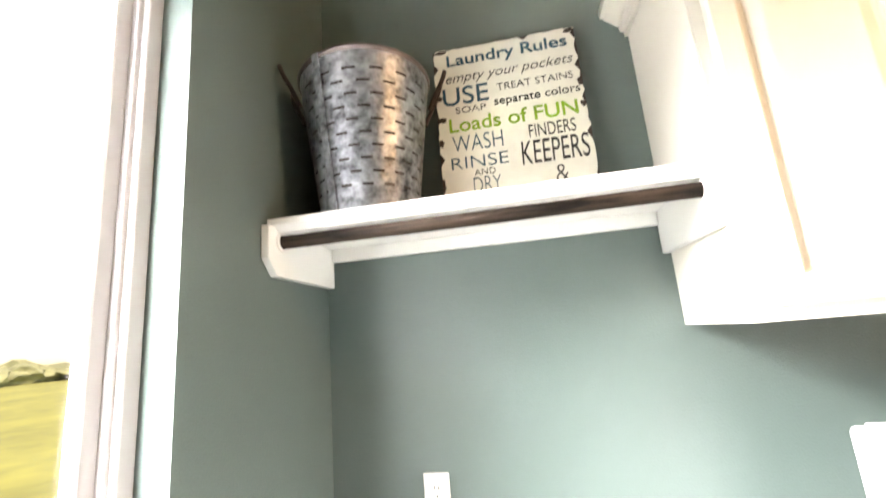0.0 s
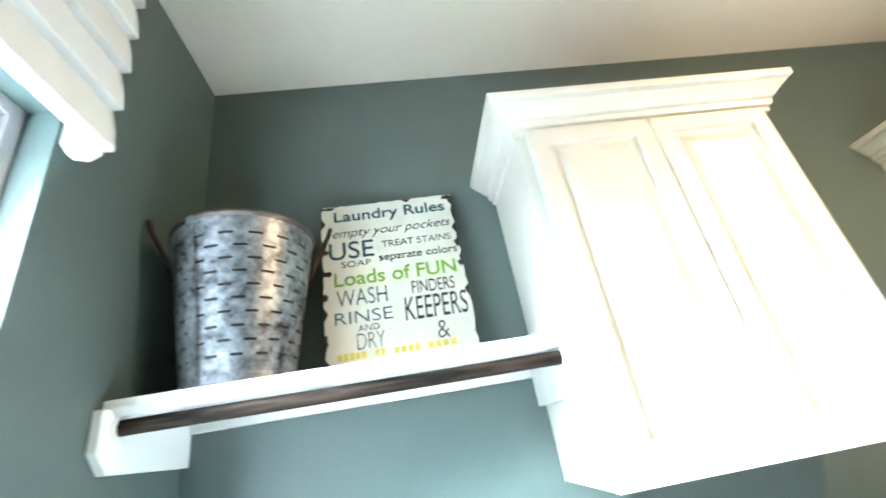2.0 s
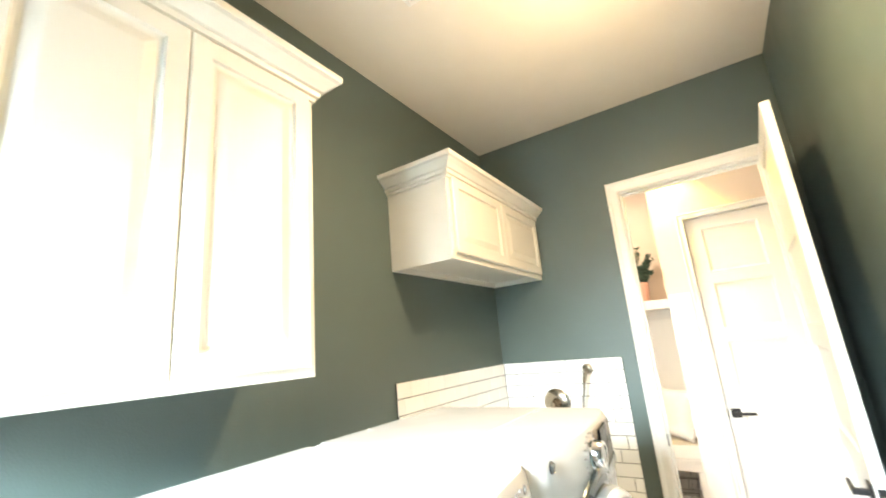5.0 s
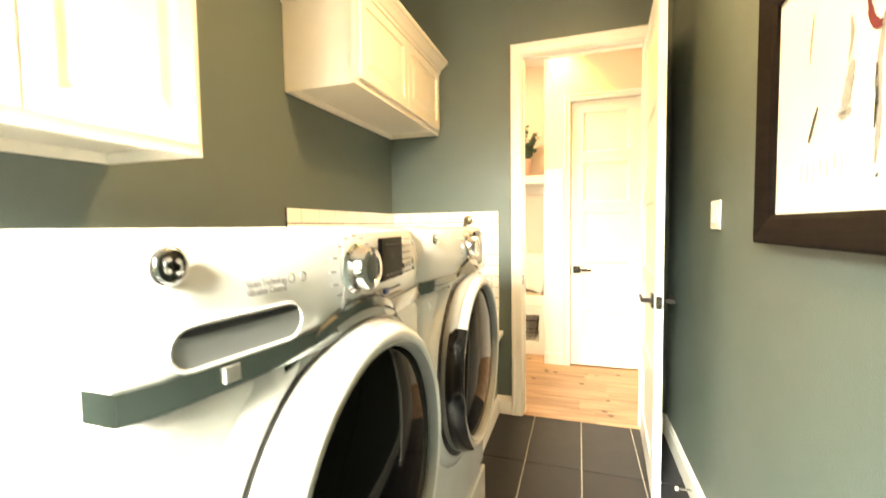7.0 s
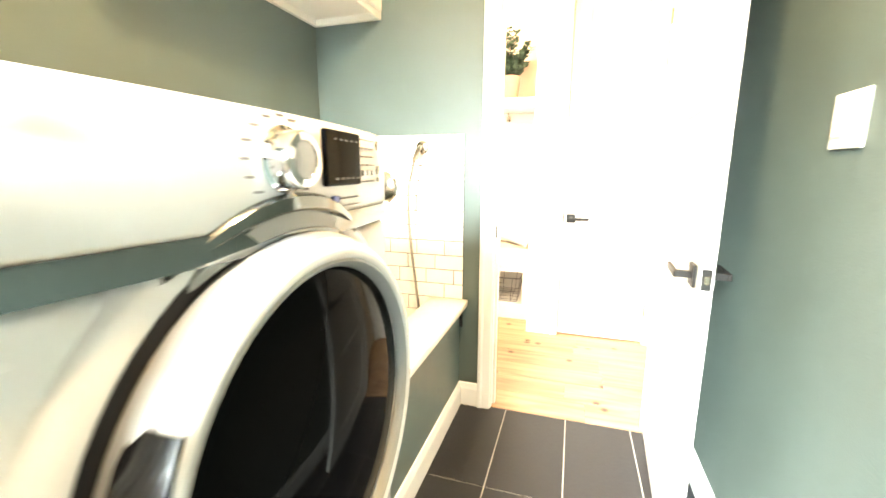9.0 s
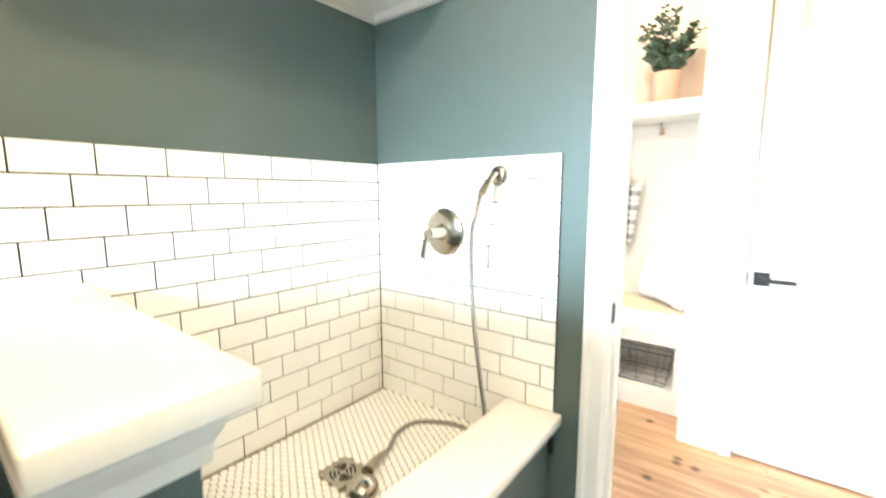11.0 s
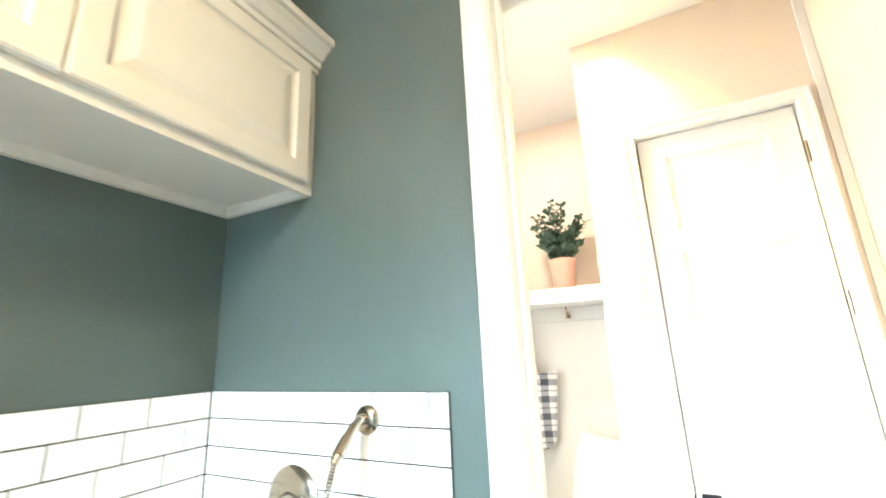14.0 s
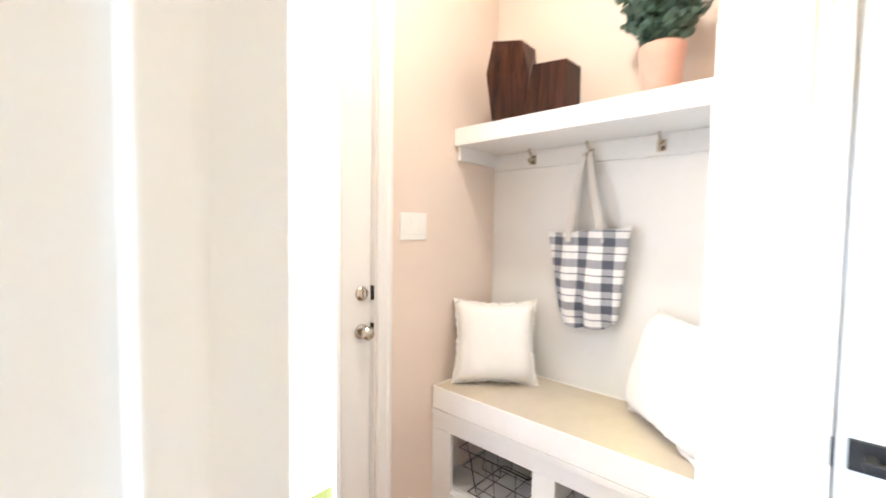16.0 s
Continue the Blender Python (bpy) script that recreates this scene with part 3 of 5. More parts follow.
def wall_cabinet(x0, x1, front, z0, z1, splits, label, ends):
    """A wall cabinet with a sunk bottom, face frame, raised-panel doors and a crown."""
    c = thing("wall_cabinet", ((x0 + x1) / 2, NORTH, z0), label, "cabinet", "white wall cabinets")
    yb = front + 0.022
    part("side_panel", box(x0, x0 + 0.018, yb + 0.018, NORTH - 0.001, z0, z1), CABINET, c)
    part("side_panel", box(x1 - 0.018, x1, yb + 0.018, NORTH - 0.001, z0, z1), CABINET, c)
    part("bottom_panel", box(x0 + 0.018, x1 - 0.018, yb + 0.018, NORTH - 0.001, z0 + 0.03, z0 + 0.048), CABINET, c)
    part("top_panel", box(x0 + 0.018, x1 - 0.018, yb + 0.018, NORTH - 0.001, z1 - 0.018, z1), CABINET, c)
    part("hanging_rail", box(x0 + 0.018, x1 - 0.018, NORTH - 0.02, NORTH - 0.001, z0, z0 + 0.03), CABINET, c)
    fr = box(x0, x1, yb, yb + 0.018, z0, z0 + 0.045, 0.0015)
    box(x0, x1, yb, yb + 0.018, z1 - 0.045, z1, 0.0015, bm=fr)
    for a in [x0] + [s - 0.019 for s in splits[1:-1]] + [x1 - 0.038]:
        box(a, a + 0.038, yb, yb + 0.018, z0 + 0.044, z1 - 0.044, 0.0, bm=fr)
    part("face_frame", fr, CABINET, c)
    for a, e in zip(splits, splits[1:]):
        part("door", door_panel(a + 0.0015, e - 0.0015, z0 + 0.028, z1 - 0.022, front), CABINET, c)
    for x, flip in ends:
        bead = box(x - 0.004 * flip, x, yb + 0.001, yb + 0.02, z0, z1, 0.001)
        part("side_stile", bead, CABINET, c)
    pts = [(x0, NORTH - 0.001), (x0, yb), (x1, yb), (x1, NORTH - 0.001)]
    if x1 > EAST - 0.05:
        pts = pts[:3]
    part("crown_moulding", sweep([(o, h + z1 - 0.03) for o, h in CROWN], pts, XYZ), CABINET, c)
    part("top", box(x0, x1, yb, NORTH - 0.001, z1 + 0.066, z1 + 0.07), CABINET, c)
    return c


wall_cabinet(0.60, 1.377, 1.008, 1.52, 2.432, [0.622, 0.989, 1.355], "tall white raised-panel wall cabinet with crown moulding", [(0.60, 1), (1.377, -1)])
wall_cabinet(2.178, EAST - 0.002, 0.992, 1.972, 2.412, [2.2, 2.752, EAST - 0.035], "short white wall cabinet above the dog shower", [(2.178, 1)])

# ---- hanging shelf ----
sh = thing("wall_shelf", (0.09, NORTH, 1.72), "white painted shelf with brackets and dark hanging rod", "shelf")
part("board", box(WEST + 0.002, 0.598, 1.055, NORTH - 0.001, 1.836, 1.855, 0.003), TRIM, sh)
part("front_moulding", prism([(1.055, 1.836), (1.078, 1.836), (1.072, 1.822), (1.063, 1.829)], lambda u, v, w: (w, u, v), WEST + 0.022, 0.578), TRIM, sh)
part("cleat", box(WEST + 0.024, 0.576, NORTH - 0.02, NORTH - 0.001, 1.795, 1.835, 0.002), TRIM, sh)
out = [(NORTH - 0.001, 1.715), (NORTH - 0.001, 1.835), (1.032, 1.835), (1.032, 1.755), (1.070, 1.715)]
part("bracket", prism(out, lambda u, v, w: (w, u, v), WEST + 0.002, WEST + 0.022, bevel=0.0015), TRIM, sh)
part("bracket", prism(out, lambda u, v, w: (w, u, v), 0.578, 0.598, bevel=0.0015), TRIM, sh)
part("rod", tube([(WEST + 0.023, 1.085, 1.800), (0.1, 1.085, 1.799), (0.577, 1.085, 1.800)], 0.0165, 18), RODWOOD, sh, "dark stained wooden rod", smooth=40)
for xx, ax in ((WEST + 0.022, "x"), (0.578, "-x")):
    part("rod_socket", lathe([(0.0, 0), (0.024, 0), (0.024, 0.006), (0.019, 0.008), (0.019, 0.003), (0, 0.003)], 20, ax, (xx, 1.085, 1.800)), TRIM, sh, smooth=40)

# ---- olive bucket ----
BX, BY, BZ = -0.193, 1.205, 1.856
bucket = thing("olive_bucket", (BX, BY, BZ), "galvanised olive bucket with slits and iron handle", "bucket")
TOPH, RB, RT, SEG = 0.408, 0.128, 0.182, 64


def bucket_radius(h):
    return RB + (RT - RB) * h / TOPH


b = bmesh.new()
heights, slit = [0.0, 0.012], [False]
nrow = 10
for k in range(nrow):
    c0 = 0.045 + (TOPH - 0.085) * (k + 0.5) / nrow
    heights += [c0 - 0.0032, c0 + 0.0032]
    slit += [False, True]
heights += [TOPH - 0.02, TOPH]
slit += [False, False]
rings = []
for h in heights:
    r = bucket_radius(h)
    rings.append([b.verts.new((BX + r * math.cos(2 * math.pi * k / SEG), BY + r * math.sin(2 * math.pi * k / SEG), BZ + h)) for k in range(SEG)])
row = 0
for n in range(len(heights) - 1):
    if slit[n]:
        row += 1
    for k in range(SEG):
        if slit[n] and ((k + 2 * (row % 2)) // 2) % 2 == 0:
            continue
        b.faces.new((rings[n][k], rings[n][(k + 1) % SEG], rings[n + 1][(k + 1) % SEG], rings[n + 1][k]))
part("body", b, GALV, bucket, smooth=40)
# dark sheet behind the slits, standing in for the bucket's inner shade
part("inner_shade", lathe([(0, 0.01), (RB - 0.01, 0.01), (RT - 0.012, TOPH - 0.03)], 48, at=(BX, BY, BZ)), RUST_AND_SHADE, bucket, "dark rust-coloured sheet as the shade inside", smooth=40)
part("rim", lathe([(RT - 0.002, TOPH - 0.012), (RT + 0.004, TOPH - 0.008), (RT + 0.005, TOPH), (RT, TOPH + 0.005), (RT - 0.005, TOPH), (RT - 0.004, TOPH - 0.01)], 64, at=(BX, BY, BZ)), RIM, bucket, "brownish rolled rim", smooth=60)
part("base_ring", lathe([(0, 0.004), (RB - 0.003, 0.004), (RB + 0.003, 0.0), (RB + 0.005, 0.012), (RB + 0.003, 0.024), (RB, 0.024)], 64, at=(BX, BY, BZ)), GALV, bucket, smooth=60)
for ang in (248,):
    a = radians(ang)
    st = bmesh.new()
    for n in range(12):
        h0 = TOPH * n / 11
        r = bucket_radius(h0) + 0.004
        for d in (-0.011, 0.011):
            st.verts.new((BX + r * math.cos(a) - d * math.sin(a), BY + r * math.sin(a) + d * math.cos(a), BZ + h0))
    st.verts.ensure_lookup_table()
    for n in range(11):
        st.faces.new((st.verts[2 * n], st.verts[2 * n + 1], st.verts[2 * n + 3], st.verts[2 * n + 2]))
    sp = part("seam_strap", st, GALV, bucket)
    sp.modifiers.new("thick", "SOLIDIFY").thickness = 0.003
for ang in (200, 20):
    a = radians(ang)
    d = Vector((math.cos(a), math.sin(a), 0))
    t = Vector((-math.sin(a), math.cos(a), 0))
    base = Vector((BX, BY, BZ + TOPH - 0.05)) + d * (RT + 0.002)
    pts = [base + t * u + d * o + Vector((0, 0, h)) for u, o, h in ((-0.046, -0.010, -0.045), (-0.054, 0.010, 0.0), (-0.050, 0.034, 0.050), (-0.030, 0.046, 0.088), (0, 0.050, 0.100),
                                                                    (0.030, 0.046, 0.088), (0.050, 0.034, 0.050), (0.054, 0.010, 0.0), (0.046, -0.010, -0.045))]
    part("handle", tube(curve(pts, 6), 0.0065, 8), RUST_AND_SHADE, bucket, "rusty iron loop handle", smooth=50)

# ---- laundry sign ----
SZ0 = 1.857
sign = thing("wall_sign", (0.219, 1.33, SZ0), "distressed white wooden sign with laundry rules lettering", "sign")
lean = Matrix.Translation((-0.01, 1.318, SZ0)) @ pose(0, 0, 0, -3.0)
rng = random.Random(4)
outline = []
for (xa, za), (xb, zb) in zip([(0, 0), (0.444, 0), (0.444, 0.585), (0, 0.585)], [(0.444, 0), (0.444, 0.585), (0, 0.585), (0, 0)]):
    for k in range(26):
        f = k / 26
        j = 0.004 * rng.random() + (rng.uniform(0.005, 0.016) if rng.random() < 0.2 else 0)
        nx, nz = (0, 1) if za == zb == 0 else (-1, 0) if xa == xb == 0.444 else (0, -1) if za == zb else (1, 0)
        outline.append((xa + (xb - xa) * f + nx * j, za + (zb - za) * f + nz * j))
front = prism(outline, lambda u, v, w: (u, w, v), -0.0035, 0.0005)
part("painted_face", moved(front, lean), SIGNWHITE, sign, "chipped cream painted face")
part("board", moved(box(0, 0.444, 0.0, 0.028, 0, 0.585, 0.003), lean), SIGNEDGE, sign, "dark worn wooden board")
W, H = 0.444, 0.585
for text, u0, u1, v, size, mat, bold, slant in (
        ("Laundry Rules", 0.09, 0.93, 0.080, 0.056, TEAL, 0.0008, 0), ("empty your pockets", 0.07, 0.95, 0.190, 0.046, INKBLACK, -0.0003, 0.35), ("USE", 0.04, 0.36, 0.305, 0.088, TEAL, 0.0004, 0),
        ("TREAT STAINS", 0.43, 0.94, 0.288, 0.034, INKBLACK, -0.0002, 0), ("SOAP", 0.13, 0.34, 0.388, 0.030, INKBLACK, -0.0002, 0), ("separate colors", 0.40, 0.97, 0.368, 0.038, INKBLACK, 0.0003, 0),
        ("Loads of FUN", 0.07, 0.93, 0.475, 0.066, LIME, 0.0008, 0), ("WASH", 0.09, 0.43, 0.585, 0.078, TEAL, -0.0008, 0), ("FINDERS", 0.60, 0.90, 0.572, 0.060, INKBLACK, 0.0, 0),
        ("KEEPERS", 0.53, 0.96, 0.690, 0.106, INKBLACK, 0.0, 0.08), ("RINSE", 0.06, 0.44, 0.692, 0.056, TEAL, -0.0006, 0), ("AND", 0.22, 0.36, 0.752, 0.028, INKBLACK, -0.0002, 0),
        ("DRY", 0.20, 0.38, 0.822, 0.072, TEAL, -0.0012, 0), ("&", 0.73, 0.81, 0.818, 0.080, INKBLACK, -0.0010, 0)):
    m = lean @ Matrix.Translation((u0 * W, -0.0042, (1 - v) * H)) @ pose(0, 0, 0, 90)
    lettering("lettering", text, size, mat, sign, m, (u1 - u0) * W, bold=bold, slant=slant)
rng = random.Random(17)
for u0, u1, count in ((0.08, 0.27, 5), (0.32, 0.39, 2), (0.44, 0.62, 4), (0.66, 0.86, 4)):
    for k in range(count):
        a, e = u0 + (u1 - u0) * k / count, u0 + (u1 - u0) * (k + 0.72) / count
        part("lettering_bar", moved(box(a * W, e * W, -0.0048, -0.0034, 0.100 * H, (0.128 + 0.006 * rng.random()) * H), lean), YELLOW, sign)
# flaked patches along the edges show the dark board
for u, v, w, h in ((0.022, 0.30, 0.030, 0.018), (0.028, 0.43, 0.036, 0.022), (0.018, 0.56, 0.018, 0.030), (0.985, 0.33, 0.024, 0.034), (0.978, 0.46, 0.020, 0.026), (0.988, 0.62, 0.014, 0.040), (0.05, 0.015, 0.050, 0.014), (0.96, 0.02, 0.034, 0.018), (0.012, 0.78, 0.012, 0.024)):
    flake = [(u * W + w / 2 * math.cos(a) * q, (1 - v) * H + h / 2 * math.sin(a) * q) for a, q in ((2 * math.pi * k / 11, rng.uniform(0.6, 1.1)) for k in range(11))]
    flake = [(min(max(a, 0.001), W - 0.001), min(c, H - 0.001)) for a, c in flake]
    part("flaked_patch", moved(prism(flake, lambda a, c, d: (a, d, c), -0.0041, -0.0030), lean), SIGNEDGE, sign, "bare dark wood patch")


# ---- electrical ----
def outlet(x, z):
    o = thing("wall_outlet", (x, NORTH, z), "white duplex outlet on the green wall", "outlet")
    part("plate", box(x - 0.036, x + 0.036, NORTH - 0.006, NORTH - 0.0005, z - 0.058, z + 0.058, 0.003), PLASTIC, o)
    for dz in (-0.021, 0.021):
        s = part("socket", box(x - 0.016, x + 0.016, NORTH - 0.0085, NORTH - 0.005, z + dz - 0.014, z + dz + 0.014, 0.003), PLASTIC, o)
        for dx in (-0.006, 0.006):
            part("slot", box(x + dx - 0.0012, x + dx + 0.0012, NORTH - 0.0092, NORTH - 0.0084, z + dz - 0.004, z + dz + 0.006), BLACK, s)
    part("screw", lathe([(0, 0), (0.003, 0), (0.003, 0.001), (0, 0.0014)], 10, "-y", (x, NORTH - 0.0058, z)), CHROME, o)
    return o


outlet(-0.107, 1.118)
sw = thing("light_switch", (2.435, SOUTH, 1.355), "white double rocker switch plate on the wall", "light switch")
part("plate", box(2.377, 2.493, SOUTH + 0.0005, SOUTH + 0.007, 1.297, 1.413, 0.003), PLASTIC, sw)
for dx in (-0.023, 0.023):
    part("rocker", moved(box(-0.016, 0.016, 0, 0.006, -0.033, 0.033, 0.0015), pose(2.435 + dx, SOUTH + 0.005, 1.355, 4 if dx > 0 else -4)), PLASTIC, sw)


# ---- washer and dryer on pedestals ----
def machine(x0, name, label, drawer, grip):
    """A front loader on its drawer pedestal, 0.69 m wide, its face at y = FACE."""
    x1, face, back, top = x0 + 0.684, 0.421, 1.11, 1.322
    cx, cz = (x0 + x1) / 2 + 0.008, 0.900
    g = thing(name, (cx, 0.7, 0), label, "washer" if drawer else "dryer", "laundry pair on pedestals")
    ped = part("pedestal", box(x0 + 0.004, x1 - 0.004, face + 0.012, back, 0.02, 0.368, 0.012, 3), ENAMEL, g, smooth=30)
    part("drawer_front", box(x0 + 0.004, x1 - 0.004, face - 0.004, face + 0.014, 0.03, 0.36, 0.008, 3), ENAMEL, ped, smooth=30)
    for fx in (x0 + 0.05, x1 - 0.05):
        for fy in (face + 0.08, back - 0.06):
            part("foot", lathe([(0, 0), (0.022, 0), (0.024, 0.006), (0.012, 0.010), (0.010, 0.024)], 14, at=(fx, fy, 0)), BLACK, ped)
    part("body", box(x0, x1, face, back, 0.374, 1.158, 0.026, 5), ENAMEL, g, smooth=30)
    # upper console, bowed outwards
    b = bmesh.new()
    cols = []
    n = 20
    for k in range(n + 1):
        f = k / n
        x = x0 + 0.684 * f
        edge = min(f, 1 - f) * 0.684
        rnd = 0.010 * (1 - min(edge / 0.03, 1)) ** 2
        bow = -0.028 * math.sin(math.pi * f) - 0.002
        prof = [(face + 0.25, 1.188), (face + bow + rnd + 0.004, 1.188), (face + bow + rnd, 1.194), (face + bow + rnd, 1.262), (face + bow + rnd + 0.006, 1.301), (face + bow + rnd + 0.014, 1.316), (face + bow + rnd + 0.03, top), (face + 0.25, top)]
        cols.append([b.verts.new((x, y, zz)) for y, zz in prof])
    for ca, cb in zip(cols, cols[1:]):
        for j in range(len(ca)):
            b.faces.new((ca[j], ca[(j + 1) % len(ca)], cb[(j + 1) % len(ca)], cb[j]))
    b.faces.new(cols[0])
    b.faces.new(cols[-1])
    con = part("console", b, ENAMEL, g, smooth=35)
    part("lid", box(x0, x1, face + 0.245, back, 1.156, top, 0.014, 3), ENAMEL, g, smooth=30)
    part("lid_trim", box(x0 + 0.02, x1 - 0.02, face + 0.22, back - 0.02, top - 0.002, top + 0.006, 0.003), ENAMEL, g)
    # mirror band between body and console
    b = bmesh.new()
    cols = []
    for k in range(n + 1):
        f = k / n
        bow = -0.026 * math.sin(math.pi * f) - 0.006
        edge = min(f, 1 - f) * 0.684
        rnd = 0.009 * (1 - min(edge / 0.03, 1)) ** 2
        cols.append([b.verts.new((x0 - 0.002 + 0.688 * f, y, zz)) for y, zz in ((face + 0.045, 1.160), (face + bow + rnd, 1.160), (face + bow + rnd - 0.002, 1.172), (face + bow + rnd, 1.189), (face + 0.045, 1.189))])
    for ca, cb in zip(cols, cols[1:]):
        for j in range(5):
            b.faces.new((ca[j], ca[(j + 1) % 5], cb[(j + 1) % 5], cb[j]))
    b.faces.new(cols[0])
    b.faces.new(cols[-1])
    part("chrome_band", b, BAND, g, "dark mirror-finished trim band", smooth=35)
    part("fill", box(x0 + 0.004, x1 - 0.004, face + 0.03, face + 0.25, 1.15, 1.19), ENAMEL, g)
    gi = 0.2875 if grip else 0.2795
    # round door: low flange, black gap, grey side, white ring, black glass
    part("door_surround", lathe([(gi + 0.036, -0.004), (gi + 0.030, 0.006), (gi + 0.016, 0.014), (gi + 0.004, 0.018), (gi - 0.003, 0.016), (0.268, -0.004)], 64, "-y", (cx, face, cz)), ENAMEL, g, "white door surround", smooth=50)
    dr = part("door", lathe([(0.264, 0.052), (0.2665, 0.058), (0.264, 0.066), (0.257, 0.075), (0.248, 0.078), (0.240, 0.074), (0.234, 0.064), (0.230, 0.04)], 64, "-y", (cx, face, cz)), ENAMEL, g, "white ring of the porthole door", smooth=50)
    # side of the door: the shadow it lies in is coloured in grey
    part("door_side", lathe([(0.266, 0.0), (0.2725, 0.024), (0.2735, 0.040), (0.271, 0.052), (0.2655, 0.056)], 64, "-y", (cx, face, cz)), SILVER, dr, "door side, its shadow put into the grey", smooth=50)
    part("glass", lathe([(0.233, 0.054), (0.210, 0.062), (0.16, 0.070), (0.10, 0.076), (0.05, 0.079), (0, 0.080)], 56, "-y", (cx, face, cz)), BLACKGLASS, dr, "black domed door glass", smooth=60)
    part("inner_trim", lathe([(0.2395, 0.0735), (0.2365, 0.0755), (0.2305, 0.070), (0.2275, 0.058)], 64, "-y", (cx, face, cz)), SILVER, dr, "thin silver inner ring", smooth=60)
    # black ring put in for the shadow in the gap round the door
    part("gasket_gap_shade", lathe([(gi - 0.001, -0.002), (gi - 0.001, 0.0185), (0.276, 0.019), (0.262, 0.019), (0.258, 0)], 64, "-y", (cx, face, cz)), BLACK, dr, "black ring for the shadowed gap round the door", smooth=50)
    # the band rises over the door as a dark mirror arch, silver below it
    for nm, ra, rb, dep, mat in (("arch_fill", 0.2775, gi + 0.017, 0.036, SILVER), ("chrome_arch", gi + 0.014, gi + 0.036, 0.042, BAND)):
        b = bmesh.new()
        cols = []
        for k in range(33):
            f = k / 32
            a = radians(55 + 70 * f)
            ease = math.sin(math.pi * f) ** 0.6
            hi, dd = ra + (rb - ra) * (0.12 + 0.88 * ease), 0.012 + (dep - 0.012) * ease
            cols.append([b.verts.new((cx + r * math.cos(a), face - d, cz + r * math.sin(a))) for r, d in ((ra, -0.002), (ra, dd - 0.003), (ra + 0.003, dd), (hi - 0.004, dd - 0.001), (hi, dd - 0.006), (hi, -0.002))])
        for ca, cb in zip(cols, cols[1:]):
            for j in range(6):
                b.faces.new((ca[j], ca[(j + 1) % 6], cb[(j + 1) % 6], cb[j]))
        b.faces.new(cols[0])
        b.faces.new(cols[-1])
        part(nm, b, mat, g, "dark mirror arch over the door" if mat is BAND else "silver arch over the door", smooth=40)
    if grip:
        b = bmesh.new()
        cols = []
        for k in range(15):
            a = radians(146 + 86 * k / 14)
            ease = math.sin(math.pi * k / 14) ** 0.35
            ring = []
            for r, d in ((0.256, 0.077), (0.260, 0.082), (0.268, 0.080 + 0.003 * ease), (0.276, 0.066), (0.278, 0.036), (0.262, 0.026)):
                rr = 0.267 + (r - 0.267) * (0.45 + 0.55 * ease)
                ring.append(b.verts.new((cx + rr * math.cos(a), face - d, cz + rr * math.sin(a))))
            cols.append(ring)
        for ca, cb in zip(cols, cols[1:]):
            for j in range(6):
                b.faces.new((ca[j], ca[(j + 1) % 6], cb[(j + 1) % 6], cb[j]))
        b.faces.new(cols[0])
        b.faces.new(cols[-1])
        part("door_handle", b, GLOSSBLACK, dr, "glossy black pull handle", smooth=50)
        part("latch_plate", box(cx - 0.328, cx - 0.309, face - 0.003, face + 0.004, cz - 0.055, cz + 0.02, 0.002), SILVER, g)
        part("latch", box(cx - 0.324, cx - 0.313, face - 0.008, face - 0.002, cz - 0.030, cz - 0.002, 0.002), BLACK, g)
    # badge
    def fy(x):
        return face - 0.030 * math.sin(math.pi * (x - x0) / 0.684) - 0.003
    bx, bs = x0 + (0.044 if drawer else 0.078), (1.0 if drawer else 0.72)
    bfy = fy(bx)
    badge = part("badge", lathe([(0, 0), (0.0185 * bs, 0), (0.0185 * bs, 0.003), (0.016 * bs, 0.005), (0, 0.005)], 28, "-y", (bx, bfy + 0.003, 1.292)), DARKCHROME, con, "round chrome maker's badge", smooth=40)
    part("badge_ring", lathe([(0.0135 * bs, 0.004), (0.0150 * bs, 0.0065), (0.0165 * bs, 0.006), (0.0172 * bs, 0.004)], 28, "-y", (bx, bfy + 0.003, 1.292)), CHROME, badge, smooth=60)
    for q in (-bs, bs):
        pts = [(bx + q * 0.002, bfy - 0.003, 1.292 - q * 0.007), (bx + q * 0.008, bfy - 0.003, 1.292 - q * 0.005), (bx + q * 0.007, bfy - 0.003, 1.292 + q * 0.005), (bx + q * 0.003, bfy - 0.003, 1.292 + q * 0.003)]
        part("badge_curl", tube(curve(pts, 4), 0.0020, 6), CHROME, badge, smooth=60)
    # dial
    kx = x0 + 0.330
    ky = fy(kx) + 0.004
    dial = part("dial", lathe([(0, 0), (0.038, 0), (0.039, 0.006), (0.034, 0.010), (0.033, 0.030), (0.031, 0.034), (0.022, 0.035), (0.020, 0.031), (0, 0.031)], 40, "-y", (kx, ky, 1.262)), CHROME, con, "chrome programme dial", smooth=45)
    part("dial_face", lathe([(0, 0.031), (0.021, 0.0312), (0.021, 0.0335), (0, 0.034)], 32, "-y", (kx, ky, 1.262)), SMOKE, dial, smooth=45)
    for k in range(16):
        a = 2 * math.pi * k / 16
        part("print_mark", box(kx + 0.058 * math.cos(a) - 0.007, kx + 0.058 * math.cos(a) + 0.007, fy(kx) + 0.0022, fy(kx) + 0.0045, 1.262 + 0.050 * math.sin(a) - 0.0014, 1.262 + 0.050 * math.sin(a) + 0.0014), LABELGREY, con)
    # display and keys
    sx = x0 + 0.428
    scr = part("display", moved(box(-0.018, 0.098, -0.004, 0.004, -0.002, 0.076, 0.003), pose(sx, fy(sx) - 0.001, 1.230, 0, 0, 5.5)), BLACKGLASS, con, "black glass display")
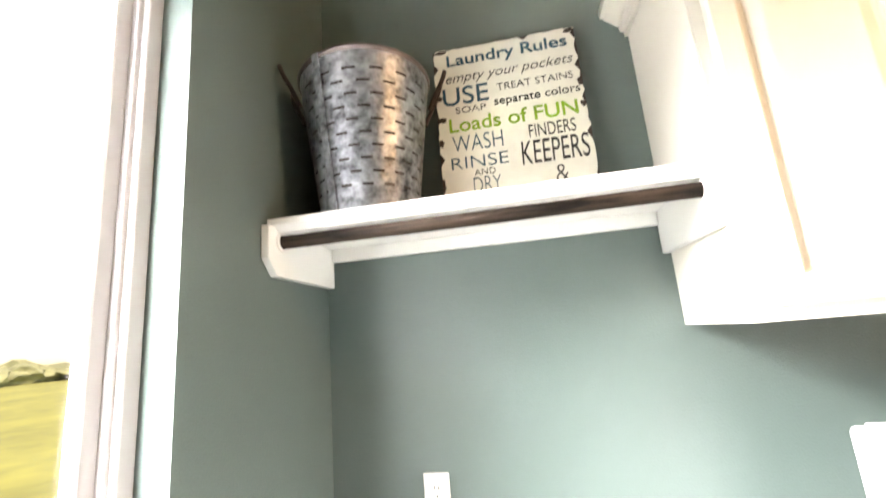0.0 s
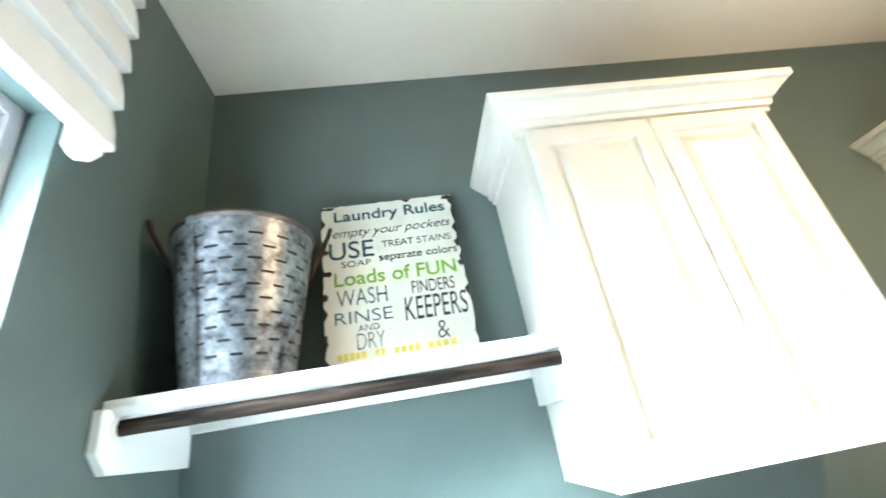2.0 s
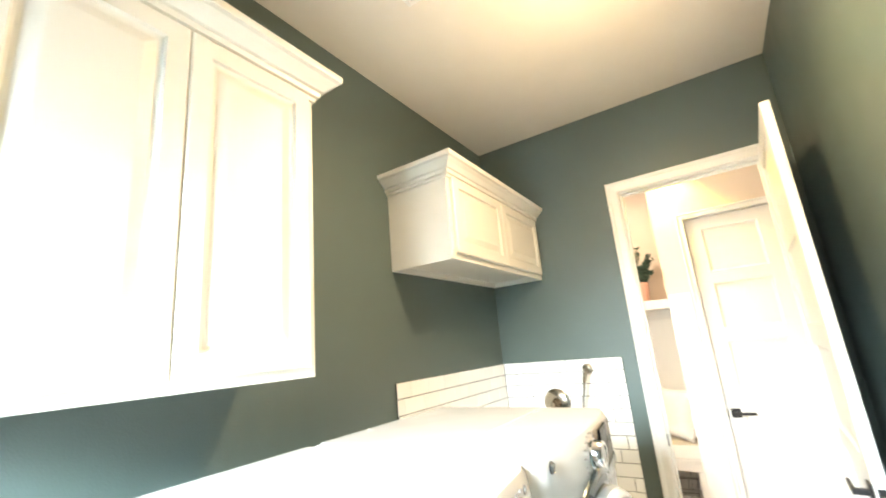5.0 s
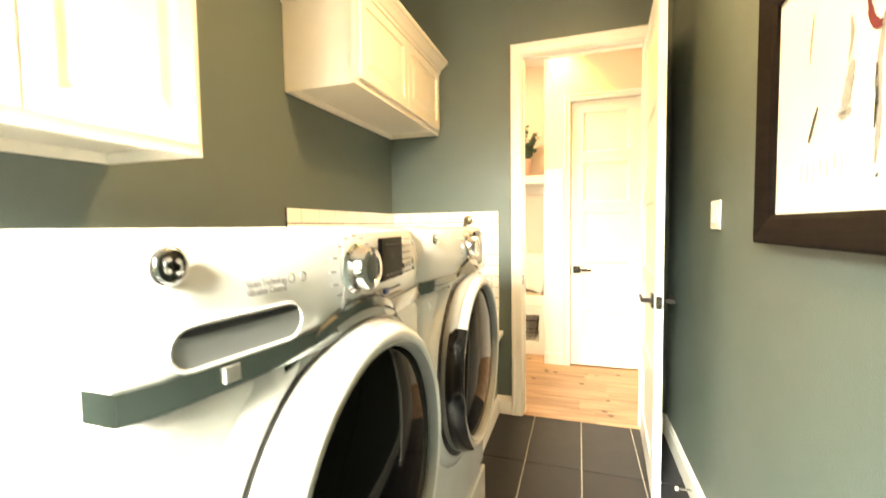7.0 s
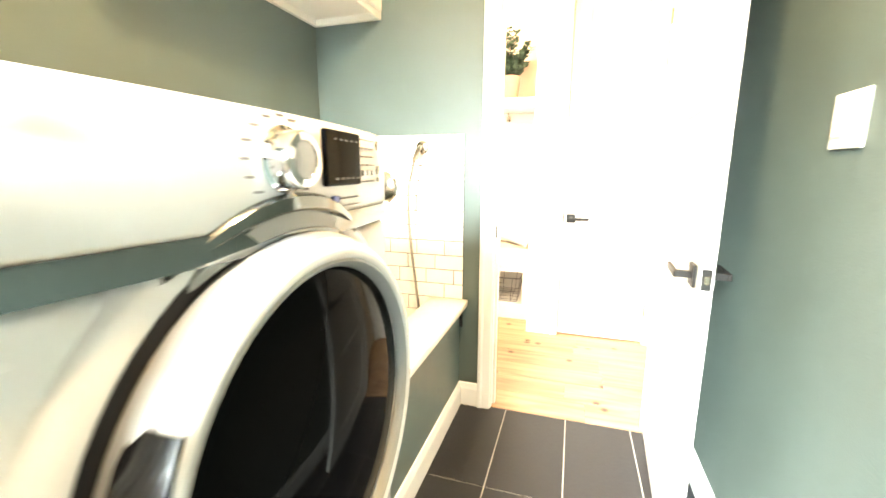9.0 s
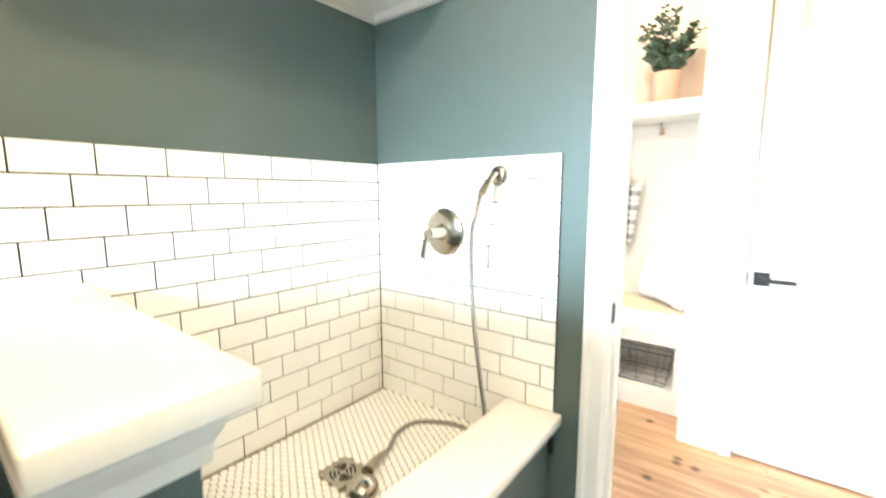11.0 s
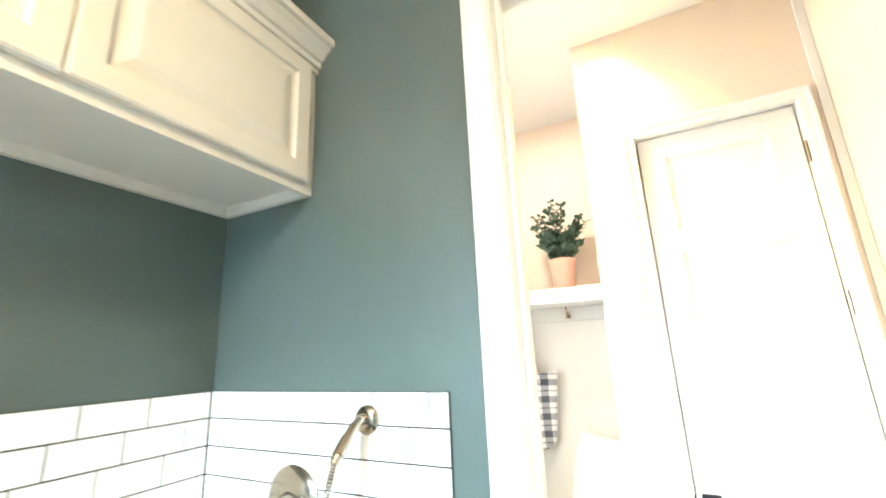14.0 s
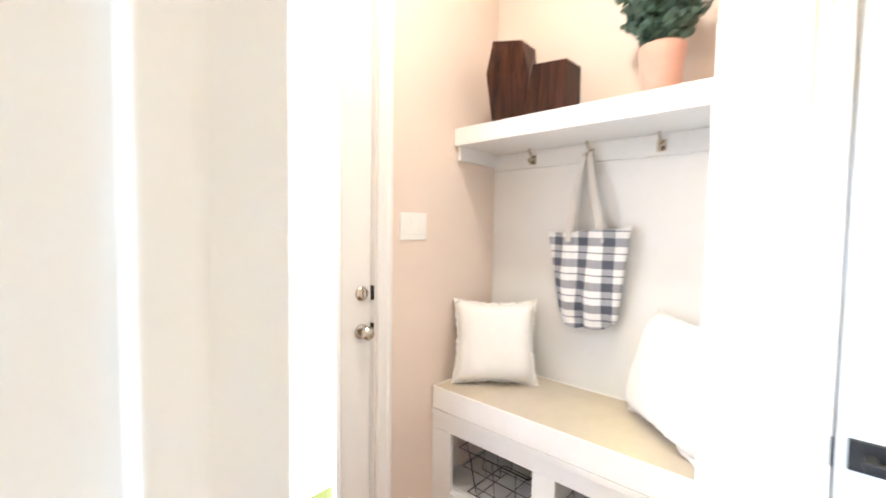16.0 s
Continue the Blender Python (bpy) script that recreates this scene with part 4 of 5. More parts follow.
    for k in range(5):
        part("display_print", moved(box(0.006 + 0.018 * k, 0.018 + 0.018 * k, -0.0046, -0.0038, 0.007, 0.010), pose(sx, fy(sx) - 0.001, 1.230, 0, 0, 5.5)), SCREENGREY, scr)
    for k in range(5):
        part("display_print", moved(box(0.006 + 0.018 * k, 0.014 + 0.018 * k, -0.0046, -0.0038, 0.062, 0.0645), pose(sx, fy(sx) - 0.001, 1.230, 0, 0, 5.5)), SCREENGREY, scr)
    turn = pose(sx, fy(sx), 1.230, 0, 0, 5.8)
    part("start_key", moved(box(0.004, 0.022, -0.004, 0.003, -0.026, -0.016, 0.002), turn), BLUEBTN, con, "blue start key")
    part("power_key", moved(box(-0.040, -0.022, -0.004, 0.003, -0.030, -0.016, 0.002), pose(sx, fy(sx), 1.230, 0, 0, 2.5)), SMOKE, con, "grey power key")
    for k in range(5):
        part("print_mark", moved(box(0.028 + 0.014 * k, 0.037 + 0.014 * k, -0.0022, 0.002, -0.022, -0.0195), turn), LABELGREY, con)
    part("print_mark", moved(box(0.0, 0.10, -0.0022, 0.002, -0.0325, -0.0315), turn), LABELGREY, con)
    turn = pose(sx + 0.104, fy(sx + 0.104) - 0.0005, 1.230, 0, 0, 8.2)
    for cc in range(3):
        for rw in range(6):
            key = rw == 1
            part("key" if key else "print_mark", moved(box(0.006 + 0.021 * cc, 0.019 + 0.021 * cc, -0.0028 if key else -0.0022, 0.003, 0.002 + 0.0135 * rw - (0.004 if key else 0.001), 0.002 + 0.0135 * rw + (0.005 if key else 0.0012)), turn), SMOKE if key else LABELGREY, con)
    for rw, r in ((0, 0.004), (1, 0.0075), (3.6, 0.0085)):
        part("key", moved(lathe([(0, 0), (r, 0), (r, 0.003), (0, 0.004)], 18, "-y"), turn @ pose(0.082, 0, 0.004 + 0.0165 * rw)), SMOKE, con)
    if drawer:
        # detergent drawer; its long scooped handle is flat, shaded in grey and black
        dx0, dx1 = x0 + 0.036, x0 + 0.200
        pts = []
        for s, c0 in ((1, dx1 - 0.022), (-1, dx0 + 0.022)):
            for k in range(9):
                a = -math.pi / 2 + math.pi * k / 8
                pts.append((c0 + s * 0.022 * math.cos(a), 1.213 + s * 0.022 * math.sin(a)))
        rim = [(u, v) for u, v in pts]
        part("drawer_scoop", prism(rim, lambda u, v, w: (u, fy(u) + w, v), -0.003, 0.0035), SCOOP, con, "flat grey panel as the drawer handle's shaded scoop")
        lip = [Vector((u, fy(u) - 0.003, v)) for u, v in rim]
        part("scoop_rim", tube(lip + [lip[0]], 0.0024, 6, caps=False), ENAMEL, con, smooth=60)
        # black strip painted as the shade under the scoop's upper edge
        part("scoop_shade", prism([((u - (dx0 + dx1) / 2) * 0.93 + (dx0 + dx1) / 2, (v - 1.213) * 0.17 + 1.2275) for u, v in rim], lambda u, v, w: (u, fy(u) + w, v), -0.0045, -0.002), BLACK, con)
        for dz, words, ln in ((0.0, "Steam Technology", 0.058), (-0.0095, "Vibration Control", 0.056)):
            lettering("lettering", words, 0.0115, LABELGREY, con, pose(x0 + 0.120, fy(x0 + 0.120) - 0.0022, 1.264 + dz, 90, 0, 0) @ pose(0, 0, 0, 0, -6.5, 0), ln)
        for dx in (0.188, 0.208):
            part("print_mark", lathe([(0.0048, 0), (0.0062, 0), (0.0062, 0.0012), (0.0048, 0.0012)], 16, "-y", (x0 + dx, fy(x0 + dx) + 0.0005, 1.264)), LABELGREY, con)
        part("drawer_seam", tube([(x0 + 0.285, fy(x0 + 0.285) - 0.001, 1.192), (x0 + 0.298, fy(x0 + 0.298) - 0.001, 1.25), (x0 + 0.293, fy(x0 + 0.293) - 0.0005, 1.31)], 0.0010, 5), LABELGREY, con)
        # small silver label plate on the mirror band
        part("band_label", box(x0 + 0.088, x0 + 0.108, face - 0.0212, face - 0.012, 1.167, 1.184, 0.0006), SILVER, con)
    return g


machine(0.737, "washing_machine", "white front-loading washer with chrome dial on pedestal", True, False)
machine(1.424, "clothes_dryer", "white front-loading dryer with black glass door on pedestal", False, True)

# ---- pony wall, curb and dog shower ----
pony = thing("wall_pony", (2.235, 0.95, 0), "green half wall with white quartz cap", "wall", kind="structure")
part("wall_core", box(2.175, 2.300, 0.600, NORTH - 0.001, 0, 1.048), GREEN, pony)
part("cap", box(2.150, 2.362, 0.556, NORTH - 0.0015, 1.048, 1.092, 0.006, 3), QUARTZ, pony, "white quartz cap with eased edges", smooth=40)
TR = [(0, 0.985), (0.010, 0.985), (0.012, 1.01), (0.022, 1.03), (0.026, 1.047), (0, 1.047)]
part("cap_trim", sweep(TR, [(2.175, NORTH - 0.0015), (2.175, 0.600), (2.300, 0.600), (2.300, NORTH - 0.0015)], XYZ), TRIM, pony, "white moulding under the cap")
part("baseboard", sweep(BASE, [(2.175, 1.2), (2.175, 0.600), (2.34, 0.600)], XYZ), TRIM, pony)
curb = thing("wall_curb", (2.83, 0.66, 0), "green low wall with white quartz curb top", "wall", kind="structure")
part("wall_core", box(2.3005, EAST - 0.001, 0.6005, 0.735, 0, 0.556), GREEN, curb)
part("curb_top", box(2.3015, EAST - 0.001, 0.556, 0.758, 0.556, 0.592, 0.006, 3), QUARTZ, curb, "white quartz curb top", smooth=40)
pan = single("floor_shower", box(2.301, EAST - 0.0015, 0.736, NORTH - 0.0015, 0.34, 0.4405), HEXGROUT, "white hexagon mosaic shower floor", "shower floor", "structure")

# drain
dr = thing("shower_drain", (2.86, 1.06, 0.447), "square brushed nickel shower drain", "drain")
b = box(-0.055, 0.055, -0.055, 0.055, 0, 0.004, 0.001)
part("plate", moved(b, pose(2.86, 1.06, 0.4445)), NICKEL, dr)
for r0 in (0.014, 0.026, 0.038):
    for q in range(4):
        a0 = q * math.pi / 2 + 0.25 + r0 * 9
        pts = [(2.86 + r0 * math.cos(a0 + 1.1 * k / 6), 1.06 + r0 * math.sin(a0 + 1.1 * k / 6), 0.4482) for k in range(7)]
        part("slot", tube(pts, 0.0032, 5), BLACK, dr)

# shower valve, head and hose
VY, VZ = 1.028, 1.161
va = thing("shower_valve", (EAST, VY, VZ), "brushed nickel round shower valve with lever", "shower valve")
part("escutcheon", lathe([(0, 0), (0.087, 0), (0.088, 0.004), (0.080, 0.010), (0.060, 0.014), (0.040, 0.020), (0.0, 0.020)], 48, "-x", (EAST - 0.009, VY, VZ)), NICKEL, va, smooth=30)
part("hub", lathe([(0.031, 0), (0.029, 0.010), (0.023, 0.026), (0.019, 0.050), (0.0145, 0.072), (0.0145, 0.078), (0.0155, 0.084), (0.0155, 0.092), (0.010, 0.099), (0, 0.100)], 32, "-x", (EAST - 0.027, VY, VZ)), NICKEL, va, smooth=40)
part("lever", tube(curve([(EAST - 0.115, VY, VZ - 0.008), (EAST - 0.117, VY + 0.006, VZ - 0.03), (EAST - 0.117, VY + 0.014, VZ - 0.06), (EAST - 0.115, VY + 0.018, VZ - 0.085)], 5), [0.0085] * 5 + [0.009] * 5 + [0.0105] * 5 + [0.010], 10), NICKEL, va, smooth=50)
HY, HZ = 0.800, 1.362
hd = thing("hand_shower", (EAST, HY, HZ), "brushed nickel shower arm with hose and handset", "hand shower")
part("flange", lathe([(0, 0), (0.033, 0), (0.0345, 0.005), (0.031, 0.012), (0.022, 0.0165), (0.013, 0.0175), (0, 0.0175)], 32, "-x", (EAST - 0.009, HY, HZ)), NICKEL, hd, smooth=40)
arm = curve([(EAST - 0.02, HY, HZ), (EAST - 0.040, HY, HZ + 0.001), (EAST - 0.062, HY + 0.001, HZ - 0.011), (EAST - 0.088, HY + 0.002, HZ - 0.036)], 8)
part("arm", tube(arm, 0.0115, 14), NICKEL, hd, smooth=50)
e = arm[-1]
d = (arm[-1] - arm[-3]).normalized()
part("coupling", tube([e - d * 0.012, e - d * 0.011, e + d * 0.030, e + d * 0.031, e + d * 0.042, e + d * 0.05], [0.0118, 0.0145, 0.0145, 0.0118, 0.0105, 0.0085], 16), NICKEL, hd, smooth=40)
h0 = e + d * 0.045
hose = curve([h0, h0 + Vector((-0.010, 0.006, -0.05)), (EAST - 0.132, 0.828, 1.15), (EAST - 0.125, 0.826, 0.93), (EAST - 0.105, 0.806, 0.68), (EAST - 0.085, 0.800, 0.53), (EAST - 0.065, 0.845, 0.456), (3.275, 0.95, 0.4535), (3.21, 1.058, 0.4535), (3.11, 1.068, 0.4535), (3.03, 1.025, 0.457), (2.985, 1.008, 0.462)], 56)
evened, left = [hose[0]], 0.0
for p, q in zip(hose, hose[1:]):
    gap = (q - p).length
    while left + gap >= 0.0032 and gap > 0:
        p = p + (q - p).normalized() * (0.0032 - left)
        evened.append(p)
        gap, left = (q - p).length, 0.0
    left += gap
hose = evened
part("hose", tube(hose, [0.0068 + 0.0014 * (k % 2) for k in range(len(hose))], 8), HOSE, hd, "ribbed steel hose")
grip = curve([(2.992, 1.010, 0.462), (2.955, 1.000, 0.468), (2.91, 0.985, 0.474), (2.875, 0.965, 0.480)], 6)
part("handset", tube(grip, [0.011 + 0.008 * (k / (len(grip) - 1)) for k in range(len(grip))], 14), NICKEL, hd, smooth=50)
head = lathe([(0, 0), (0.036, 0), (0.046, 0.006), (0.048, 0.016), (0.042, 0.028), (0.024, 0.038), (0, 0.041)], 32)
part("spray_head", moved(head, pose(2.838, 0.945, 0.449, 8, -14, 0)), NICKEL, hd, smooth=40)

# ---- picture on the south wall ----
PX0, PX1, PZ0, PZ1 = 1.06, 1.960, 1.264, 1.985
pic = thing("framed_picture", ((PX0 + PX1) / 2, SOUTH, PZ0), "abstract brush drawing in a dark wooden frame", "picture")
b = sweep([(0, 0), (0, 0.034), (-0.008, 0.038), (-0.066, 0.026), (-0.080, 0.020), (-0.080, 0)], [(PX0, PZ0), (PX1, PZ0), (PX1, PZ1), (PX0, PZ1), (PX0, PZ0)], lambda u, v, w: (u, SOUTH + 0.001 + w, v))
part("frame", b, FRAMEWOOD, pic, "dark espresso wooden frame")
part("paper", box(PX0 + 0.06, PX1 - 0.06, SOUTH + 0.002, SOUTH + 0.012, PZ0 + 0.06, PZ1 - 0.06), PAPER, pic)
rng = random.Random(9)


def stroke(u, v, points, wide, mat):
    pts = curve([(PX1 - u - a, SOUTH + 0.0135, PZ0 + v + c) for a, c in points], 5)
    st = bmesh.new()
    prev = None
    for k, p in enumerate(pts):
        w = wide * (0.4 + 0.6 * math.sin(math.pi * (k + 0.5) / len(pts))) * rng.uniform(0.75, 1.2)
        d = (pts[min(k + 1, len(pts) - 1)] - pts[max(k - 1, 0)]).normalized()
        s = Vector((d.z, 0, -d.x)) * w
        cur = (st.verts.new(p + s), st.verts.new(p - s))
        if prev:
            st.faces.new((prev[0], prev[1], cur[1], cur[0]))
        prev = cur
    part("brush_stroke", st, mat, pic)


stroke(0.24, 0.43, [(0, 0), (0.003, 0.05), (0.012, 0.11)], 0.004, INK_GREY)
stroke(0.245, 0.245, [(0, 0), (0.014, 0.03), (0.036, 0.075)], 0.007, INK_DARK)
stroke(0.375, 0.28, [(0, 0), (0.012, 0.03), (0.02, 0.06), (0.03, 0.10)], 0.016, INK_GREY)
stroke(0.36, 0.285, [(0, 0), (0.02, -0.008), (0.045, 0.0)], 0.010, INK_GREY)
stroke(0.39, 0.38, [(0, 0), (0.01, 0.05), (0.004, 0.09)], 0.006, INK_GREY)
stroke(0.482, 0.165, [(0, 0), (0.006, 0.08), (0.0, 0.16), (0.012, 0.27)], 0.009, INK_GREY)
stroke(0.476, 0.23, [(0, 0), (0.004, 0.06), (0.0, 0.12)], 0.005, INK_DARK)
stroke(0.447, 0.415, [(0, 0.065), (0.012, 0.02), (0.04, 0.0), (0.075, 0.03)], 0.010, INK_RED)
for k in range(7):
    stroke(0.215 + 0.027 * k, 0.15 + 0.012 * rng.random(), [(0, 0), (0.004, 0.02), (0.002, 0.045)], 0.002, INK_GREY)
stroke(0.485, 0.14, [(0, 0), (0.004, 0.004), (0.008, 0.006)], 0.004, INK_DARK)

# ---- ceiling vent ----
vent = thing("ceiling_vent", (1.69, 0.73, HIGH), "white ceiling air return grille with slats", "vent")
VX0, VX1, VY0, VY1 = 1.545, 1.824, 0.535, 0.906
b = sweep([(0, 0), (-0.004, -0.006), (-0.024, -0.010), (-0.028, -0.004), (-0.028, 0)], [(VX0, VY0), (VX1, VY0), (VX1, VY1), (VX0, VY1), (VX0, VY0)], lambda u, v, w: (u, v, HIGH - 0.0005 + w))
part("frame", b, TRIM, vent)
part("backing", box(VX0 + 0.024, VX1 - 0.024, VY0 + 0.024, VY1 - 0.024, HIGH - 0.002, HIGH - 0.0008), BLACK, vent, "dark duct behind the slats")
ns = 18
for k in range(ns):
    x = VX0 + 0.032 + (VX1 - VX0 - 0.064) * k / (ns - 1)
    part("slat", moved(box(-0.0060, 0.0060, VY0 + 0.026, VY1 - 0.026, -0.0008, 0.0008), pose(x, 0, HIGH - 0.006, 0, -40, 0)), TRIM, vent)
for yy in (VY0 + 0.13, VY1 - 0.13):
    part("cross_bar", box(VX0 + 0.026, VX1 - 0.026, yy - 0.002, yy + 0.002, HIGH - 0.0125, HIGH - 0.009), TRIM, vent)


# ---- doors ----
def lever(parent, m, side):
    """A black square rosette with a flat lever; m brings its plane (x along the door, y outwards) into place."""
    part("rosette", moved(box(-0.032, 0.032, -0.010, 0, -0.032, 0.032, 0.002), m), BLACKMETAL, parent, "square black rosette")
    b = box(-0.010, 0.010, -0.045, -0.008, -0.010, 0.010, 0.002)
    box(-0.012 if side > 0 else -0.125, 0.125 if side > 0 else 0.012, -0.055, -0.043, -0.010, 0.010, 0.003, bm=b)
    part("lever_handle", moved(b, m), BLACKMETAL, parent, "black flat lever handle")


def five_panel(width, height, thick, m):
    """A slab with five sunk panels on both faces; x along the door from 0, y across it."""
    st, rail = 0.105, 0.095
    ph = (height - rail * 6 - 0.06) / 5
    b = box(0, st, -thick / 2, thick / 2, 0, height, 0.0015)
    box(width - st, width, -thick / 2, thick / 2, 0, height, 0.0015, bm=b)
    zz = 0.0
    for k in range(6):
        rh = rail + (0.06 if k == 0 else 0)
        box(st - 0.001, width - st + 0.001, -thick / 2 + 0.0004, thick / 2 - 0.0004, zz, zz + rh, bm=b)
        if k < 5:
            for s in (-1, 1):
                panelled(st, width - st, zz + rh, zz + rh + ph, [(0, thick / 2 - 0.001), (0.004, thick / 2 - 0.006), (0.014, thick / 2 - 0.010), (0.020, thick / 2 - 0.011)], 0.0, lambda u, v, w, s=s: (u, s * w, v), bm=b)
        zz += rh + ph
    return moved(b, m)


hx, hy, fxx, fyy = EAST - 0.008, -0.338, 2.592, -0.292
ang = math.degrees(math.atan2(fyy - hy, fxx - hx))
leafm = pose(hx, hy, 0.008, 0, 0, ang)
leaf = thing("door_1", (hx, hy, 0), "open white five-panel door with black lever handle", "door", kind="structure")
part("leaf", five_panel(0.752, 2.43, 0.036, leafm), TRIM, leaf)
lz = 0.952
lever(leaf, leafm @ pose(0.752 - 0.062, 0.018, lz, 0, 0, 180), 1)
lever(leaf, leafm @ pose(0.752 - 0.062, -0.018, lz, 0, 0, 0), -1)
part("latch_plate", moved(box(0.7515, 0.754, -0.0125, 0.0125, lz - 0.03, lz + 0.03, 0.0005), leafm), BLACKMETAL, leaf, "black latch plate")
part("latch_bolt", moved(box(0.7535, 0.762, -0.006, 0.006, lz - 0.011, lz + 0.011, 0.002), leafm), NICKEL, leaf)
for zz in (0.22, 1.2, 2.2):
    part("hinge", moved(tube([(0, 0.0, zz - 0.045), (0, 0.0, zz + 0.045)], 0.007, 10), pose(EAST - 0.006, JAMB_S - 0.002, 0)), BLACKMETAL, leaf)

clm = pose(HALL_E + 0.034, CLO_N - 0.005, 0.012, 0, 0, -90)
clo = thing("door_2", (HALL_E, -0.17, 0), "closed white five-panel closet door with black lever", "door", kind="structure")
part("leaf", five_panel(CLO_N - CLO_S - 0.010, 2.422, 0.036, clm), TRIM, clo)
lever(clo, pose(HALL_E + 0.016, CLO_N - 0.055, 0.905, 0, 0, -90), 1)
b = box(HALL_E - 0.001, HALL_E + 0.12, CLO_N + 0.0005, CLO_N + 0.012, 0, CLO_H + 0.012)
box(HALL_E - 0.001, HALL_E + 0.12, CLO_S - 0.012, CLO_S - 0.0005, 0, CLO_H + 0.012, bm=b)
box(HALL_E - 0.001, HALL_E + 0.12, CLO_S - 0.0005, CLO_N + 0.0005, CLO_H + 0.0005, CLO_H + 0.012, bm=b)
part("door_lining", b, TRIM, clo)
for zz in (0.25, 1.62, 2.22):
    part("hinge", tube([(HALL_E - 0.002, CLO_S - 0.001, zz - 0.045), (HALL_E - 0.002, CLO_S - 0.001, zz + 0.045)], 0.008, 10), NICKEL, clo, "nickel hinge")
part("strike_plate", box(HALL_E - 0.003, HALL_E + 0.006, CLO_N - 0.001, CLO_N + 0.003, 0.875, 0.935), BLACKMETAL, clo)

EXY = HALL_N + 0.05
ext = thing("door_3", (3.955, EXY, 0), "white outside door with full glass pane and nickel knobs", "door", kind="structure")
b = box(EXT_W + 0.004, EXT_W + 0.145, EXY - 0.022, EXY + 0.022, 0.012, EXT_H - 0.004, 0.002)
box(EXT_E - 0.160, EXT_E - 0.004, EXY - 0.022, EXY + 0.022, 0.012, EXT_H - 0.004, 0.002, bm=b)
box(EXT_W + 0.145, EXT_E - 0.160, EXY - 0.022, EXY + 0.022, 0.012, 0.26, bm=b)
box(EXT_W + 0.145, EXT_E - 0.160, EXY - 0.022, EXY + 0.022, 2.26, EXT_H - 0.004, bm=b)
part("leaf", b, TRIM, ext)
b = sweep([(0, 0), (0, 0.012), (-0.010, 0.016), (-0.022, 0.008), (-0.022, 0)], [(EXT_W + 0.135, 0.25), (EXT_E - 0.150, 0.25), (EXT_E - 0.150, 2.27), (EXT_W + 0.135, 2.27), (EXT_W + 0.135, 0.25)], lambda u, v, w: (u, EXY - 0.022 - w, v))
part("glazing_bead", b, TRIM, ext)
gp = part("pane", box(EXT_W + 0.14, EXT_E - 0.155, EXY - 0.004, EXY + 0.004, 0.255, 2.265), GLASS, ext)
gp.visible_shadow = False
KX = EXT_E - 0.052
part("deadbolt", lathe([(0, 0), (0.029, 0), (0.030, 0.006), (0.024, 0.014), (0.012, 0.018), (0, 0.018)], 28, "-y", (KX, EXY - 0.0225, 1.085)), NICKEL, ext, "nickel deadbolt turn", smooth=40)
part("deadbolt_turn", box(KX - 0.004, KX + 0.004, EXY - 0.052, EXY - 0.040, 1.068, 1.102, 0.003), NICKEL, ext)
part("knob", lathe([(0, 0), (0.031, 0), (0.031, 0.006), (0.014, 0.012), (0.012, 0.028), (0.026, 0.038), (0.028, 0.052), (0.020, 0.062), (0, 0.065)], 28, "-y", (KX, EXY - 0.0225, 0.93)), NICKEL, ext, "round nickel door knob", smooth=40)
b = box(EXT_W - 0.0, EXT_W + 0.003, HALL_N, HALL_N + 0.15, 0, EXT_H)
box(EXT_E - 0.003, EXT_E, HALL_N, HALL_N + 0.15, 0, EXT_H, bm=b)
part("door_lining", b, TRIM, ext)
for zz in (0.93, 1.085):
    part("strike_plate", box(EXT_E - 0.0045, EXT_E - 0.003, HALL_N + 0.006, HALL_N + 0.03, zz - 0.03, zz + 0.03), BLACKMETAL, ext)
hsw = thing("light_switch", (4.615, HALL_N, 1.36), "large white switch plate beside the outside door", "light switch")
part("plate", box(4.535, 4.695, HALL_N - 0.007, HALL_N - 0.0005, 1.30, 1.42, 0.003), PLASTIC, hsw)
for dx in (-0.046, 0, 0.046):
    part("rocker", box(4.615 + dx - 0.016, 4.615 + dx + 0.016, HALL_N - 0.0095, HALL_N - 0.006, 1.327, 1.393, 0.0015), PLASTIC, hsw)

# door stop on the south baseboard
ds = thing("door_stop", (2.66, SOUTH + 0.014, 0.06), "white spring door stop on the baseboard", "door stop")
part("spring", tube([(2.66, SOUTH + 0.014, 0.06), (2.66, SOUTH + 0.075, 0.058)], 0.0055, 10), CHROME, ds)
part("tip", lathe([(0, 0), (0.009, 0), (0.009, 0.012), (0, 0.014)], 14, "y", (2.66, SOUTH + 0.074, 0.058)), PLASTIC, ds)

# ---- bench nook ----
nk = thing("shelf_with_hooks", (NOOK_E, 0.95, 1.66), "thick white shelf with hook rail above the bench", "shelf")
part("board", box(4.885, NOOK_E - 0.001, NOOK_S + 0.001, HALL_N - 0.001, 1.752, 1.835, 0.003), TRIM, nk)
part("rail", box(NOOK_E - 0.020, NOOK_E - 0.001, NOOK_S + 0.001, HALL_N - 0.001, 1.665, 1.7515, 0.002), TRIM, nk)
part("end_cleat", box(4.91, NOOK_E - 0.0205, HALL_N - 0.020, HALL_N - 0.001, 1.685, 1.7515, 0.002), TRIM, nk)
part("end_cleat", box(4.91, NOOK_E - 0.0205, NOOK_S + 0.001, NOOK_S + 0.020, 1.685, 1.7515, 0.002), TRIM, nk)
hookx = NOOK_E - 0.020
hook = thing("coat_hook", (hookx, 0, 1.70), "brushed nickel double coat hook", "hook", "hooks on the rail")
part("plate", box(hookx - 0.006, hookx - 0.0005, -0.017, 0.017, 1.680, 1.726, 0.002), NICKEL, hook)
